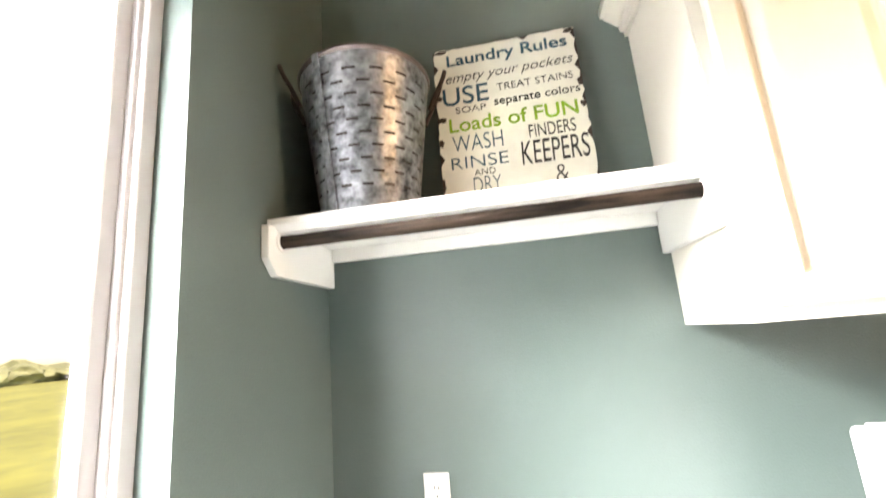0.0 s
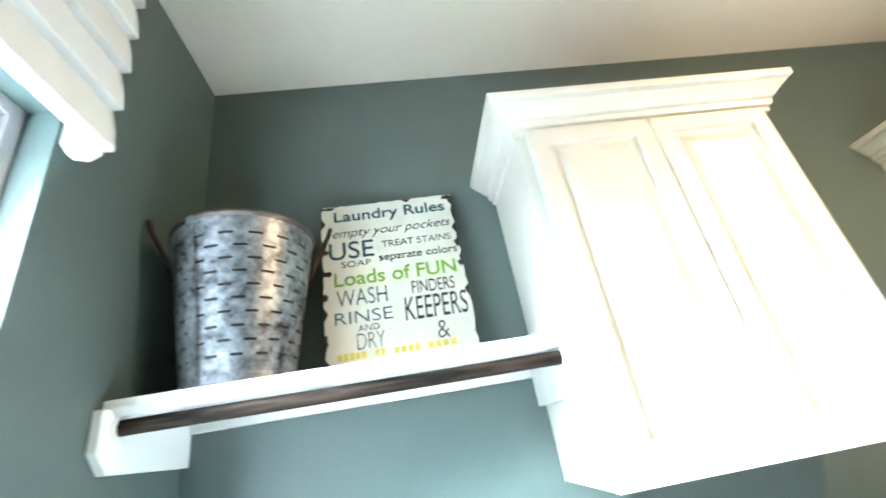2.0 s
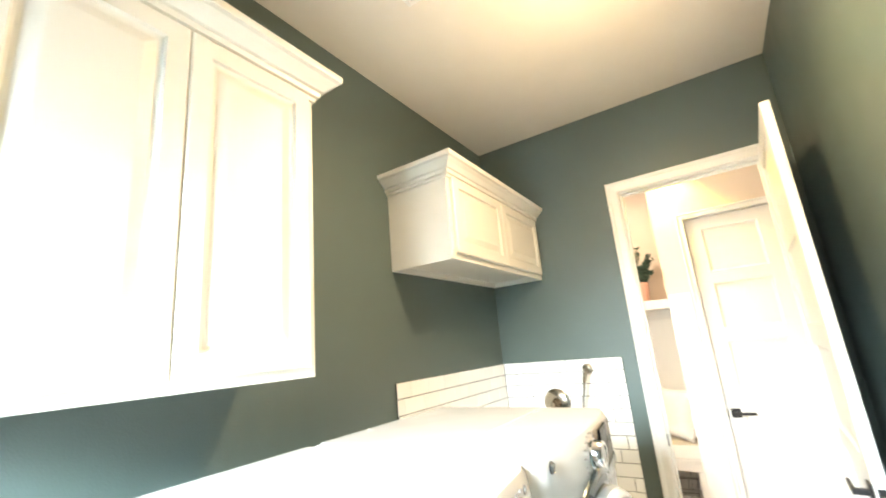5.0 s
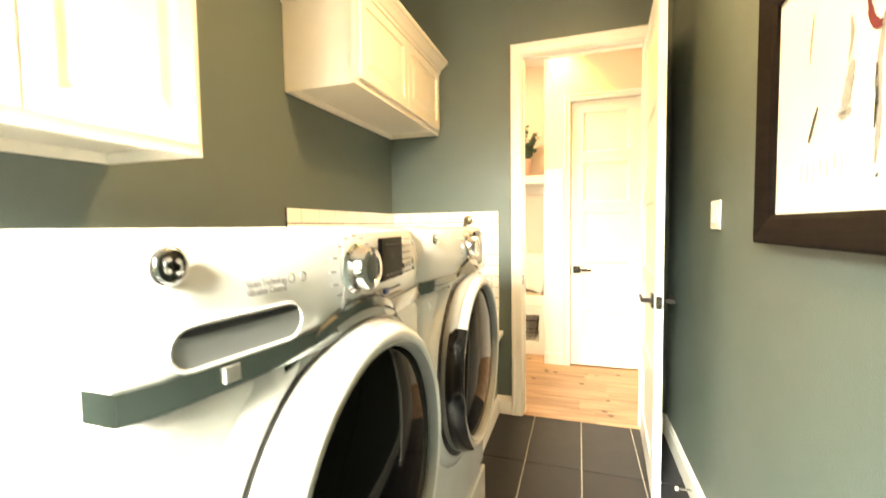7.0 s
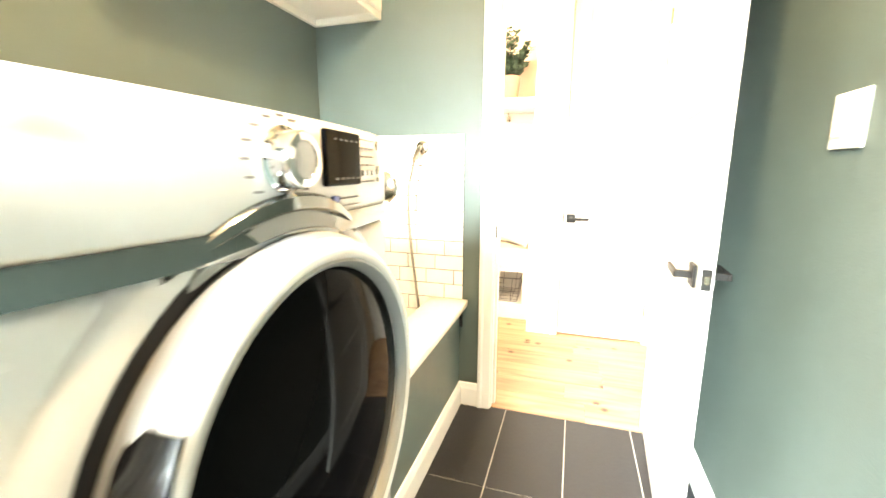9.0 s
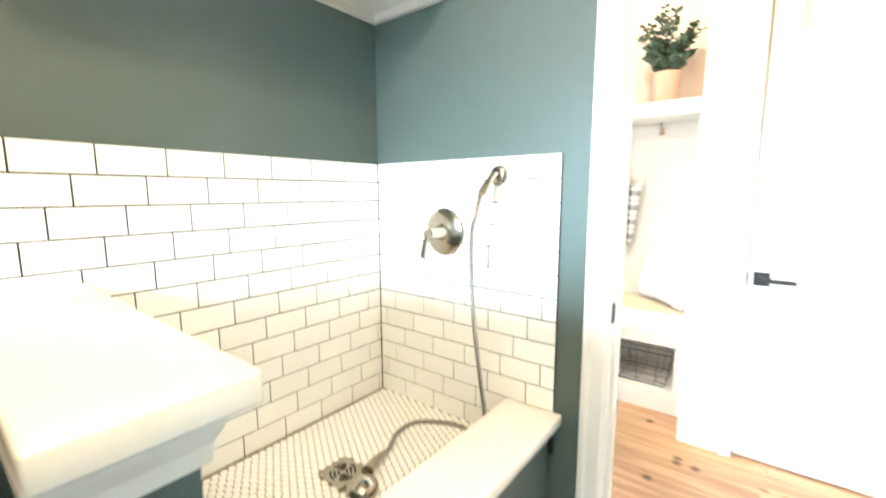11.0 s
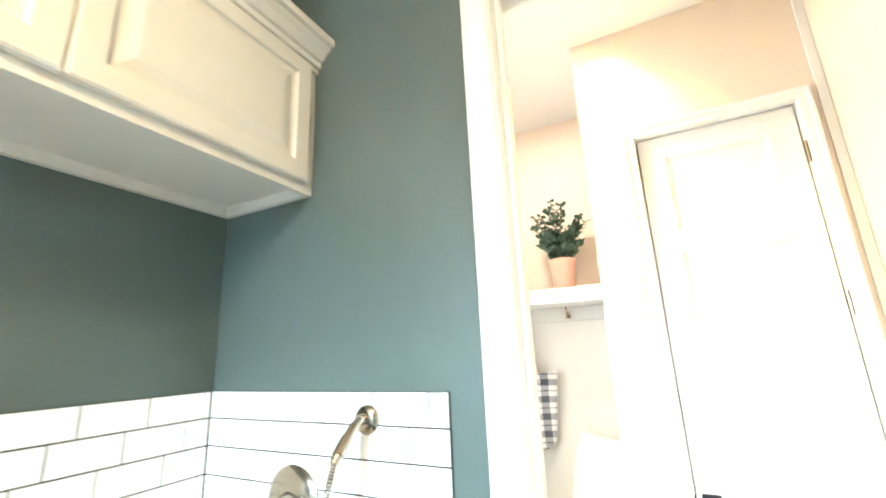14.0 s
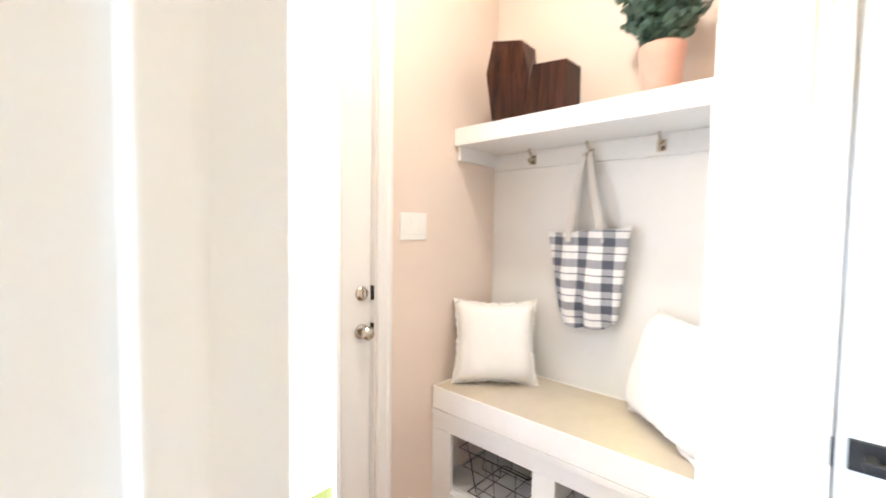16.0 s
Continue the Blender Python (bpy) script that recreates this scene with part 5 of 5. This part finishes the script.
part("lower_prong", tube(curve([(hookx - 0.005, 0, 1.695), (hookx - 0.025, 0, 1.686), (hookx - 0.042, 0, 1.692), (hookx - 0.048, 0, 1.706)], 5), 0.0055, 8), NICKEL, hook, smooth=60)
part("upper_prong", tube(curve([(hookx - 0.005, 0, 1.712), (hookx - 0.030, 0, 1.730), (hookx - 0.052, 0, 1.762), (hookx - 0.066, 0, 1.775)], 5), 0.0055, 8), NICKEL, hook, smooth=60)
copy_thing(hook, pose(hookx, 0.960, 1.70))
copy_thing(hook, pose(hookx, 0.662, 1.70))
hook.location = (hookx, 1.255, 1.70)

BEN = 4.757
bench = thing("storage_bench", (4.94, 0.95, 0), "built-in white bench with two open cubbies", "bench")
F0, F1 = NOOK_S + 0.001, HALL_N - 0.001
part("top", box(BEN - 0.01, NOOK_E - 0.001, F0, F1, 0.478, 0.504, 0.002), TRIM, bench)
part("kick", box(BEN + 0.012, BEN + 0.03, F0, F1, 0.0, 0.10), TRIM, bench)
part("lower_rail", box(BEN, BEN + 0.02, F0, F1, 0.0, 0.130, 0.0015), TRIM, bench)
part("upper_rail", box(BEN, BEN + 0.02, F0, F1, 0.409, 0.477, 0.0015), TRIM, bench)
for a, e in ((F0, 0.435), (0.864, 0.960), (1.385, F1)):
    part("stile", box(BEN, BEN + 0.02, a, e, 0.131, 0.408), TRIM, bench)
part("divider", box(BEN + 0.021, NOOK_E - 0.012, 0.90, 0.92, 0.131, 0.477), TRIM, bench)
part("cubby_floor", box(BEN + 0.021, NOOK_E - 0.012, F0, F1, 0.112, 0.130), TRIM, bench)
part("cubby_back", box(NOOK_E - 0.011, NOOK_E - 0.001, F0, F1, 0.131, 0.477), TRIM, bench)
part("back_panel", box(NOOK_E - 0.010, NOOK_E - 0.001, F0, F1, 0.506, 1.664), TRIM, bench, "white painted wall panel above bench")
part("side_panel", box(HALL_E + 0.02, NOOK_E - 0.011, F0 - 0.0005, F0 + 0.008, 0.506, 1.664), TRIM, bench)
single("trim_nook", box(HALL_E - 0.010, HALL_E, CLO_N + 0.066, NOOK_S, 0.128, 1.84, 0.002), TRIM, "white painted panel beside the nook", "wall panel", "structure")


def cushion(x0, x1, y0, y1, z0, z1):
    b = bmesh.new()
    nx, nyy = 30, 44
    grid = []
    for side, zz in ((0, z0), (1, z1)):
        g = []
        for i in range(nx + 1):
            r = []
            for j in range(nyy + 1):
                u, v = i / nx, j / nyy
                x, y = x0 + (x1 - x0) * u, y0 + (y1 - y0) * v
                e = min(u, 1 - u, (v) * 2, (1 - v) * 2)
                puff = 0.012 * min(e / 0.3, 1) if side else 0
                wr = side * 0.0085 * math.sin(60 * (y + 0.4 * x) + 5 * noise.noise((x * 4, y * 4, 0))) * max(0, noise.noise((x * 3, y * 2.5, 2)) + 0.25) * min(e * 8, 1)
                r.append(b.verts.new((x, y, zz + puff + wr)))
            g.append(r)
        grid.append(g)
    for g in grid:
        for i in range(nx):
            for j in range(nyy):
                b.faces.new((g[i][j], g[i + 1][j], g[i + 1][j + 1], g[i][j + 1]))
    lo, hi = grid
    for i in range(nx):
        b.faces.new((lo[i][0], lo[i + 1][0], hi[i + 1][0], hi[i][0]))
        b.faces.new((lo[i][-1], lo[i + 1][-1], hi[i + 1][-1], hi[i][-1]))
    for j in range(nyy):
        b.faces.new((lo[0][j], lo[0][j + 1], hi[0][j + 1], hi[0][j]))
        b.faces.new((lo[-1][j], lo[-1][j + 1], hi[-1][j + 1], hi[-1][j]))
    return b


cu = thing("bench_cushion", (4.9, 0.95, 0.505), "oatmeal linen seat cushion with white piped edges", "cushion")
CX0, CX1, CY0, CY1, CZ0, CZ1 = 4.752, NOOK_E - 0.014, F0 + 0.012, F1 - 0.006, 0.505, 0.605
part("pad", cushion(CX0, CX1, CY0, CY1, CZ0, CZ1), CUSHION, cu, smooth=50)
part("front_panel", box(CX0 - 0.004, CX0 + 0.004, CY0, CY1, CZ0 + 0.002, CZ1 - 0.003, 0.002), LINEN, cu, "white fabric front edge")
ring = [(CX0, CY0, CZ1), (CX1, CY0, CZ1), (CX1, CY1, CZ1), (CX0, CY1, CZ1), (CX0, CY0, CZ1)]
part("piping", tube(ring, 0.005, 8), LINEN, cu)


def pillow(name, m, w, label, seed):
    p = thing(name, m.translation, label, "pillow", "pillows on the bench")
    b = bmesh.new()
    n = 22
    sheets = []
    for s in (-1, 1):
        g = []
        for i in range(n + 1):
            r = []
            for j in range(n + 1):
                u, v = 2 * i / n - 1, 2 * j / n - 1
                pinch = 1 - 0.10 * ((1 - u * u) * abs(v) ** 3 + (1 - v * v) * abs(u) ** 3)
                t = 0.095 * ((1 - u ** 4) * (1 - v ** 4)) ** 0.5
                t += 0.006 * noise.noise((3 * u + seed, 3 * v, s)) * (1 - max(abs(u), abs(v)))
                r.append(b.verts.new((u * w / 2 * pinch, s * t, w / 2 + v * w / 2 * pinch)))
            g.append(r)
        sheets.append(g)
        for i in range(n):
            for j in range(n):
                b.faces.new((g[i][j], g[i + 1][j], g[i + 1][j + 1], g[i][j + 1]))
    bmesh.ops.remove_doubles(b, verts=b.verts, dist=0.0006)
    part("cover", moved(b, m), LINEN, p, smooth=80)
    # frayed flange
    rr = random.Random(seed)
    b = bmesh.new()
    per = []
    for k in range(120):
        f = k / 30
        s, q = int(f), f - int(f)
        u, v = [(-1 + 2 * q, -1), (1, -1 + 2 * q), (1 - 2 * q, 1), (-1, 1 - 2 * q)][s]
        pinch = 1 - 0.10 * ((1 - u * u) * abs(v) ** 3 + (1 - v * v) * abs(u) ** 3)
        per.append((u * pinch, v * pinch))
    inner = [b.verts.new((u * w / 2 * 0.97, 0, w / 2 + v * w / 2 * 0.97)) for u, v in per]
    outer = [b.verts.new((u * w / 2 * (1.03 + 0.045 * rr.random()), 0.010 * rr.uniform(-1, 1), w / 2 + v * w / 2 * (1.03 + 0.045 * rr.random()))) for u, v in per]
    for k in range(120):
        b.faces.new((inner[k], inner[(k + 1) % 120], outer[(k + 1) % 120], outer[k]))
    fl = part("fringe", moved(b, m), LINEN, p, "frayed fabric edge")
    fl.modifiers.new("thick", "SOLIDIFY").thickness = 0.003
    return p


pillow("throw_pillow", pose(4.955, 1.285, 0.618, -12, 0, -52), 0.39, "white linen throw pillow with frayed edges", 3)
pillow("throw_pillow", pose(4.985, 0.575, 0.618, -15, 0, -135), 0.42, "white linen throw pillow against the side", 8)

# tote bag on the middle hook
bag = thing("tote_bag", (5.17, 0.955, 0.91), "grey and white plaid canvas tote bag hanging", "bag")
b = bmesh.new()
n, mrow = 26, 18
front_g, back_g = [], []
for side, store in ((-1, front_g), (1, back_g)):
    for i in range(mrow + 1):
        v = i / mrow
        r = []
        for j in range(n + 1):
            u = 2 * j / n - 1
            half = 0.135 + 0.055 * v
            y = 0.945 + half * u - 0.012 * (1 - v)
            zz = 0.905 + 0.455 * v + 0.010 * math.sin(5 * u + 2) * (1 - v * 0.5) + (0.065 * (u * u) * (1 - v)) - 0.012 * v * (1 - u * u) - 0.015 * u * v
            depth = (0.045 * (1 - abs(u) ** 3)) * (0.5 + 0.5 * math.sin(math.pi * min(1, v * 1.05 + 0.12))) + 0.004
            wr = 0.020 * noise.noise((4 * u, 2.2 * v, 5)) * (1 - abs(u)) + 0.014 * math.sin(8 * u + 1.5 * v) * (1 - abs(u) ** 3) + 0.018 * math.exp(-((u - 0.1 - 0.25 * v) / 0.1) ** 2)
            x = 5.168 + side * depth + (wr if side < 0 else 0)
            r.append(b.verts.new((min(x, NOOK_E - 0.022), y, zz)))
        store.append(r)
for g in (front_g, back_g):
    for i in range(mrow):
        for j in range(n):
            b.faces.new((g[i][j], g[i][j + 1], g[i + 1][j + 1], g[i + 1][j]))
for j in range(n):
    b.faces.new((front_g[0][j], front_g[0][j + 1], back_g[0][j + 1], back_g[0][j]))
for i in range(mrow):
    b.faces.new((front_g[i][0], front_g[i + 1][0], back_g[i + 1][0], back_g[i][0]))
    b.faces.new((front_g[i][-1], front_g[i + 1][-1], back_g[i + 1][-1], back_g[i][-1]))
part("cloth", b, PLAID, bag, smooth=70)
for x, off in ((5.135, 0.0), (5.185, 0.012)):
    for s in (-1, 1):
        pts = curve([(x, 0.945 + s * 0.075, 1.30), (x, 0.945 + s * 0.068, 1.37), (x + 0.01, 0.955 + s * 0.040 + off, 1.53), (hookx - 0.036, 0.960 + s * 0.012, 1.690), (hookx - 0.038, 0.960, 1.6975)], 6)
        st = bmesh.new()
        prev = None
        for p in pts:
            cur = (st.verts.new(p + Vector((0, -0.013, 0))), st.verts.new(p + Vector((0, 0.013, 0))))
            if prev:
                st.faces.new((prev[0], prev[1], cur[1], cur[0]))
            prev = cur
        sp = part("strap", st, STRAP, bag, "off-white canvas strap")
        sp.modifiers.new("thick", "SOLIDIFY").thickness = 0.003


# wire baskets in the cubbies
def wire_basket(y0, y1):
    x0, x1, z0, z1 = BEN + 0.03, 5.14, 0.131, 0.345
    w = thing("wire_basket", ((x0 + x1) / 2, (y0 + y1) / 2, z0), "dark wire storage basket in a bench cubby", "basket", "wire baskets")

    def rim(z, t, r, name):
        pts = [(x0 + t, y0 + t, z), (x1 - t, y0 + t, z), (x1 - t, y1 - t, z), (x0 + t, y1 - t, z), (x0 + t, y0 + t, z)]
        part(name, tube(pts, r, 6), WIRE, w)

    rim(z1, 0.0, 0.003, "rim")
    rim((z0 + z1) / 2 + 0.02, 0.012, 0.002, "hoop")
    rim(z0 + 0.003, 0.03, 0.0025, "base_hoop")
    t = 0.03
    for k in range(3):
        f = (k + 0.5) / 3
        y = y0 + (y1 - y0) * f
        part("wire", tube([(x0, y, z1), (x0 + t, y0 + t + (y1 - y0 - 2 * t) * f, z0 + 0.003), (x1 - t, y0 + t + (y1 - y0 - 2 * t) * f, z0 + 0.003), (x1, y, z1)], 0.0018, 5), WIRE, w)
    for k in range(3):
        f = (k + 0.5) / 3
        x = x0 + (x1 - x0) * f
        part("wire", tube([(x, y0, z1), (x0 + t + (x1 - x0 - 2 * t) * f, y0 + t, z0 + 0.003), (x0 + t + (x1 - x0 - 2 * t) * f, y1 - t, z0 + 0.003), (x, y1, z1)], 0.0018, 5), WIRE, w)
    ym = (y0 + y1) / 2
    part("handle", tube([(x0, ym - 0.045, z1), (x0 - 0.004, ym - 0.045, z1 - 0.045), (x0 - 0.004, ym + 0.045, z1 - 0.045), (x0, ym + 0.045, z1)], 0.0022, 6), WIRE, w)


wire_basket(0.46, 0.83)
wire_basket(0.99, 1.355)


# walnut blocks
def faceted(name, cx, cy, w, d, h, cut, label, turn, peak, tp, mid=((-0.5, -0.5), (0.5, -0.46), (0.46, 0.5), (-0.5, 0.5))):
    t = thing(name, (cx, cy, 1.836), label, "decor", "walnut decor blocks")
    b = bmesh.new()
    lo = [(-0.36, -0.40), (0.40, -0.36), (0.36, 0.40), (-0.40, 0.36)]
    rs = []
    for pts, z, tilt in ((lo, 0, 0), (mid, h * 0.55, cut), (tp, h * 0.94, cut * 1.4)):
        rs.append([b.verts.new((u * d, v * w, z + tilt * v * w)) for u, v in pts])
    b.faces.new(rs[0])
    for a, e in zip(rs, rs[1:]):
        for k in range(4):
            j = (k + 1) % 4
            b.faces.new((a[k], a[j], e[j]))
            b.faces.new((a[k], e[j], e[k]))
    if peak:
        top = b.verts.new((0.05 * d, 0.0, h))
        for k in range(4):
            b.faces.new((rs[2][k], rs[2][(k + 1) % 4], top))
    else:
        b.faces.new(rs[2])
    part("block", moved(b, pose(cx, cy, 1.836, 0, 0, turn)), WALNUT, t)


faceted("wooden_block", 5.03, 1.265, 0.205, 0.16, 0.40, 0.15, "tall faceted dark walnut vase block on shelf", 12, True, [(-0.40, -0.30), (0.34, -0.42), (0.42, 0.36), (-0.30, 0.42)])
blk = thing("wooden_block", (5.0, 1.055, 1.836), "short faceted dark walnut block on shelf", "decor", "walnut decor blocks")
b = bmesh.new()
lo = [b.verts.new(p) for p in ((-0.062, 0.105, 0), (-0.082, 0.035, 0), (-0.070, -0.103, 0), (0.070, -0.103, 0), (0.070, 0.090, 0))]
hi = [b.verts.new(p) for p in ((-0.062, 0.052, 0.222), (-0.066, -0.104, 0.206), (0.066, -0.104, 0.210), (0.066, 0.046, 0.224))]
b.faces.new(lo)
b.faces.new(hi)
for q in ((lo[0], lo[1], hi[0]), (lo[1], lo[2], hi[0]), (lo[2], hi[1], hi[0]), (lo[2], lo[3], hi[2], hi[1]), (lo[3], lo[4], hi[3], hi[2]), (lo[4], lo[0], hi[0], hi[3])):
    b.faces.new(q)
part("block", moved(b, pose(5.0, 1.055, 1.836)), WALNUT, blk)

# potted eucalyptus
PTX, PTY = 5.02, 0.622
pot = thing("potted_plant", (PTX, PTY, 1.836), "eucalyptus in a terracotta pot on the shelf", "plant")
part("pot", lathe([(0, 0), (0.056, 0), (0.060, 0.005), (0.077, 0.158), (0.0795, 0.180), (0.0780, 0.185), (0.073, 0.183), (0.071, 0.168), (0, 0.166)], 36, at=(PTX, PTY, 1.836)), TERRACOTTA, pot, "terracotta pot", smooth=40)
part("soil", lathe([(0.0, 0.172), (0.04, 0.173), (0.071, 0.169)], 20, at=(PTX, PTY, 1.836)), SOIL, pot)
rng = random.Random(21)
leaves, stems = bmesh.new(), bmesh.new()


def eucalyptus_leaf(at, d, size):
    side = d.cross(Vector((rng.uniform(-0.6, 0.6), rng.uniform(-0.6, 0.6), 1))).normalized()
    nrm = side.cross(d)
    ringv = []
    for q in range(8):
        t2 = 2 * math.pi * q / 8
        ringv.append(leaves.verts.new(at + d * size * (1 - math.cos(t2)) + side * size * 0.80 * math.sin(t2) + nrm * size * (0.20 * math.cos(2 * t2) + rng.uniform(-0.05, 0.05))))
    cv = leaves.verts.new(at + d * size - nrm * size * 0.16)
    for q in range(8):
        leaves.faces.new((ringv[q], ringv[(q + 1) % 8], cv))


# three tall bunches of stems and shorter ones round the pot's rim
SPRAYS = [(0.145, 0.30), (0.160, 0.24), (0.120, 0.33), (0.02, 0.37), (-0.03, 0.35), (0.05, 0.33), (-0.125, 0.29), (-0.155, 0.25), (-0.105, 0.23)]
SPRAYS += [(rng.uniform(-0.13, 0.13), rng.uniform(0.07, 0.19)) for _ in range(32)]
for k, (off, tall) in enumerate(SPRAYS):
    deep = rng.uniform(-0.10, 0.09)
    base = Vector((PTX + deep * 0.25, PTY + off * 0.22, 2.012))
    tip = Vector((PTX + deep, PTY + off, 2.012 + tall))
    mid = (base + tip) / 2 + Vector((deep * 0.12, -off * 0.12, 0.02))
    pts = curve([base, mid, tip], 9 if tall > 0.2 else 7)
    tube(pts, [0.0021 - 0.0011 * n / len(pts) for n in range(len(pts))], 5, bm=stems)
    turn0 = rng.uniform(0, math.pi)
    for n, p in enumerate(pts[2:]):
        f = n / max(len(pts) - 3, 1)
        for s in (0, 1):
            a2 = turn0 + n * 1.45 + s * math.pi + rng.uniform(-0.35, 0.35)
            d = Vector((math.cos(a2), math.sin(a2), rng.uniform(-0.15, 0.75))).normalized()
            eucalyptus_leaf(p, d, rng.uniform(0.019, 0.0265) * (1.12 - 0.36 * f))
part("stem", stems, STEM, pot)
part("foliage", leaves, LEAF, pot, "small round grey-green leaves")

# ---- outside ----
rng = random.Random(12)
trees = bmesh.new()
for k in range(160):
    a = radians(rng.uniform(60, 300))
    r = rng.uniform(75, 110)
    into = bmesh.new()
    bmesh.ops.create_icosphere(into, subdivisions=3, radius=1)
    for v in into.verts:
        v.co *= 1 + 0.35 * noise.noise(v.co * 2.2 + Vector((k, 0, 0))) + 0.22 * noise.noise(v.co * 6.5 + Vector((0, k, 0)))
    moved(into, Matrix.Translation((r * math.cos(a), r * math.sin(a), rng.uniform(-0.4, 1.0))) @ Matrix.Diagonal((rng.uniform(2, 5), rng.uniform(2, 5), rng.uniform(1.0, 2.4), 1)))
    join(trees, into)
single("far_trees", trees, HEDGE, "distant row of pale green trees", "trees", "stuff")

# ---- pieces: subway tiles, mosaic, floor tiles, planks ----
TW, TH, GAP = 0.1515, 0.0737, 0.0042
LEVEL = (1.425 - 0.4405) / 13


def tile_mesh(name, w, h, t, bevel, mat, axes):
    """A small glazed tile centred on its origin, its face towards axes' third way."""
    loops = [(0.0, t - bevel), (bevel, t)]
    return mesh_of(finish(panelled(-w / 2, w / 2, -h / 2, h / 2, loops, 0.0, axes)), name, mat)


def lay_tiles(parent, axes, place, u0, u1, first, step, z0, low):
    """Rows of running-bond tiles from u0 to u1 upwards from z0."""
    cache = {}
    for row_n in range(13):
        z = z0 + (row_n + 0.5) * LEVEL
        start = first + step * ((12 - row_n) % 3)
        u = start
        while u < u1 - 0.004:
            a, e = max(u, u0) + GAP / 2, min(u + TW, u1) - GAP / 2
            u += TW
            if e - a < 0.012 or low(a, e, z):
                continue
            key = round(e - a, 3)
            if key not in cache:
                cache[key] = tile_mesh("tile", e - a, LEVEL - GAP, 0.0070, 0.0009, TILE, axes)
            ob = new("tile", cache[key])
            ob.parent = parent
            ob.location = Vector(place((a + e) / 2, z)) - ORIGIN[parent.name]


backing = single("wall_tile_north", box(2.152, EAST - 0.002, NORTH - 0.0065, NORTH - 0.0005, 0.4405, 1.4245), GROUT, "white subway tile with dark grout on wall", "tiled wall", "structure")
lay_tiles(backing, lambda u, v, w: (u, -w, v), lambda u, z: (u, NORTH - 0.0040, z), 2.152, EAST - 0.0115, 2.108, -0.0505, 0.4405, lambda a, e, z: a < 2.30 and z < 1.05)
backing = single("wall_tile_east", box(EAST - 0.0065, EAST - 0.0005, 0.584, NORTH - 0.0075, 0.4405, 1.4245), GROUT, "white subway tile with dark grout behind valve", "tiled wall", "structure")
lay_tiles(backing, lambda u, v, w: (-w, u, v), lambda u, z: (EAST - 0.0040, u, z), 0.584, NORTH - 0.0115, 0.4825, 0.0505, 0.4405, lambda a, e, z: a < 0.70 and z < 0.55)

FLOORTILE = {}


def floor_tile(x0, x1, y0, y1, floor_ob, thick, mat, bevel, name):
    key = (name, round(x1 - x0, 3), round(y1 - y0, 3))
    if key not in FLOORTILE:
        FLOORTILE[key] = tile_mesh(name, x1 - x0, y1 - y0, thick, bevel, mat, XYZ)
    ob = new(name, FLOORTILE[key])
    ob.parent = floor_ob
    ob.location = ((x0 + x1) / 2, (y0 + y1) / 2, -0.0055)


gx = [2.785 + 0.5975 * k for k in range(-6, 3)]
gy = [0.342 + 0.3035 * k for k in range(-4, 6)]
for xa, xb in zip(gx, gx[1:]):
    for ya, yb2 in zip(gy, gy[1:]):
        a, e, c, d = max(xa + 0.0026, WEST), min(xb - 0.0026, EAST + 0.008), max(ya + 0.0026, SOUTH), min(yb2 - 0.0026, NORTH)
        if e - a > 0.02 and d - c > 0.02:
            floor_tile(a, e, c, d, floor, 0.0055, SLATE, 0.0012, "tile")

rng = random.Random(33)
PW = 0.19
x = EAST + 0.012
while x < NOOK_E - 0.01:
    xe = min(x + PW, NOOK_E)
    y = HALL_S - rng.uniform(0, 1.2)
    while y < HALL_N:
        ye = y + rng.uniform(0.7, 1.5)
        a, e = max(y, HALL_S) + 0.0007, min(ye, HALL_N) - 0.0007
        y = ye
        if e - a > 0.03:
            floor_tile(x + 0.0007, xe - 0.0007, a, e, hall_floor, 0.0055, OAK, 0.0010, "plank")
    x += PW

# hexagon mosaic: the nearest as pieces of their own, the rest joined
HEX = 0.0254
hexes = []
r = 0
yy = 0.742
while yy < NORTH - 0.012:
    xx = 2.306 + (HEX / 2 if r % 2 else 0)
    while xx < EAST - 0.012:
        if not (abs(xx - 2.86) < 0.058 and abs(yy - 1.06) < 0.058):
            hexes.append((xx, yy))
        xx += HEX
    yy += HEX * 0.866
    r += 1


def hexagon(bm, cx, cy, z):
    R = (HEX - 0.0032) / 2 / 0.866
    lo = [bm.verts.new((cx + R * math.sin(math.pi / 3 * k), cy + R * math.cos(math.pi / 3 * k), z)) for k in range(6)]
    hi = [bm.verts.new((cx + 0.93 * R * math.sin(math.pi / 3 * k), cy + 0.93 * R * math.cos(math.pi / 3 * k), z + 0.0036)) for k in range(6)]
    bm.faces.new(hi)
    for k in range(6):
        bm.faces.new((lo[k], lo[(k + 1) % 6], hi[(k + 1) % 6], hi[k]))


b = bmesh.new()
hexagon(b, 0, 0, 0)
hexmesh = mesh_of(finish(b), "hexagon_tile", TILE)
near = sorted(hexes, key=lambda p: (p[0] - 2.5) ** 2 + (p[1] - 0.75) ** 2)
for cx, cy in near[:300]:
    ob = new("hexagon_tile", hexmesh)
    ob.parent = pan
    ob.location = (cx, cy, 0.4400)
rest = bmesh.new()
for cx, cy in near[300:]:
    hexagon(rest, cx, cy, 0.4400)
ob = part("hexagon_tiles", rest, TILE, pan)
ob["kind"] = "stuff"
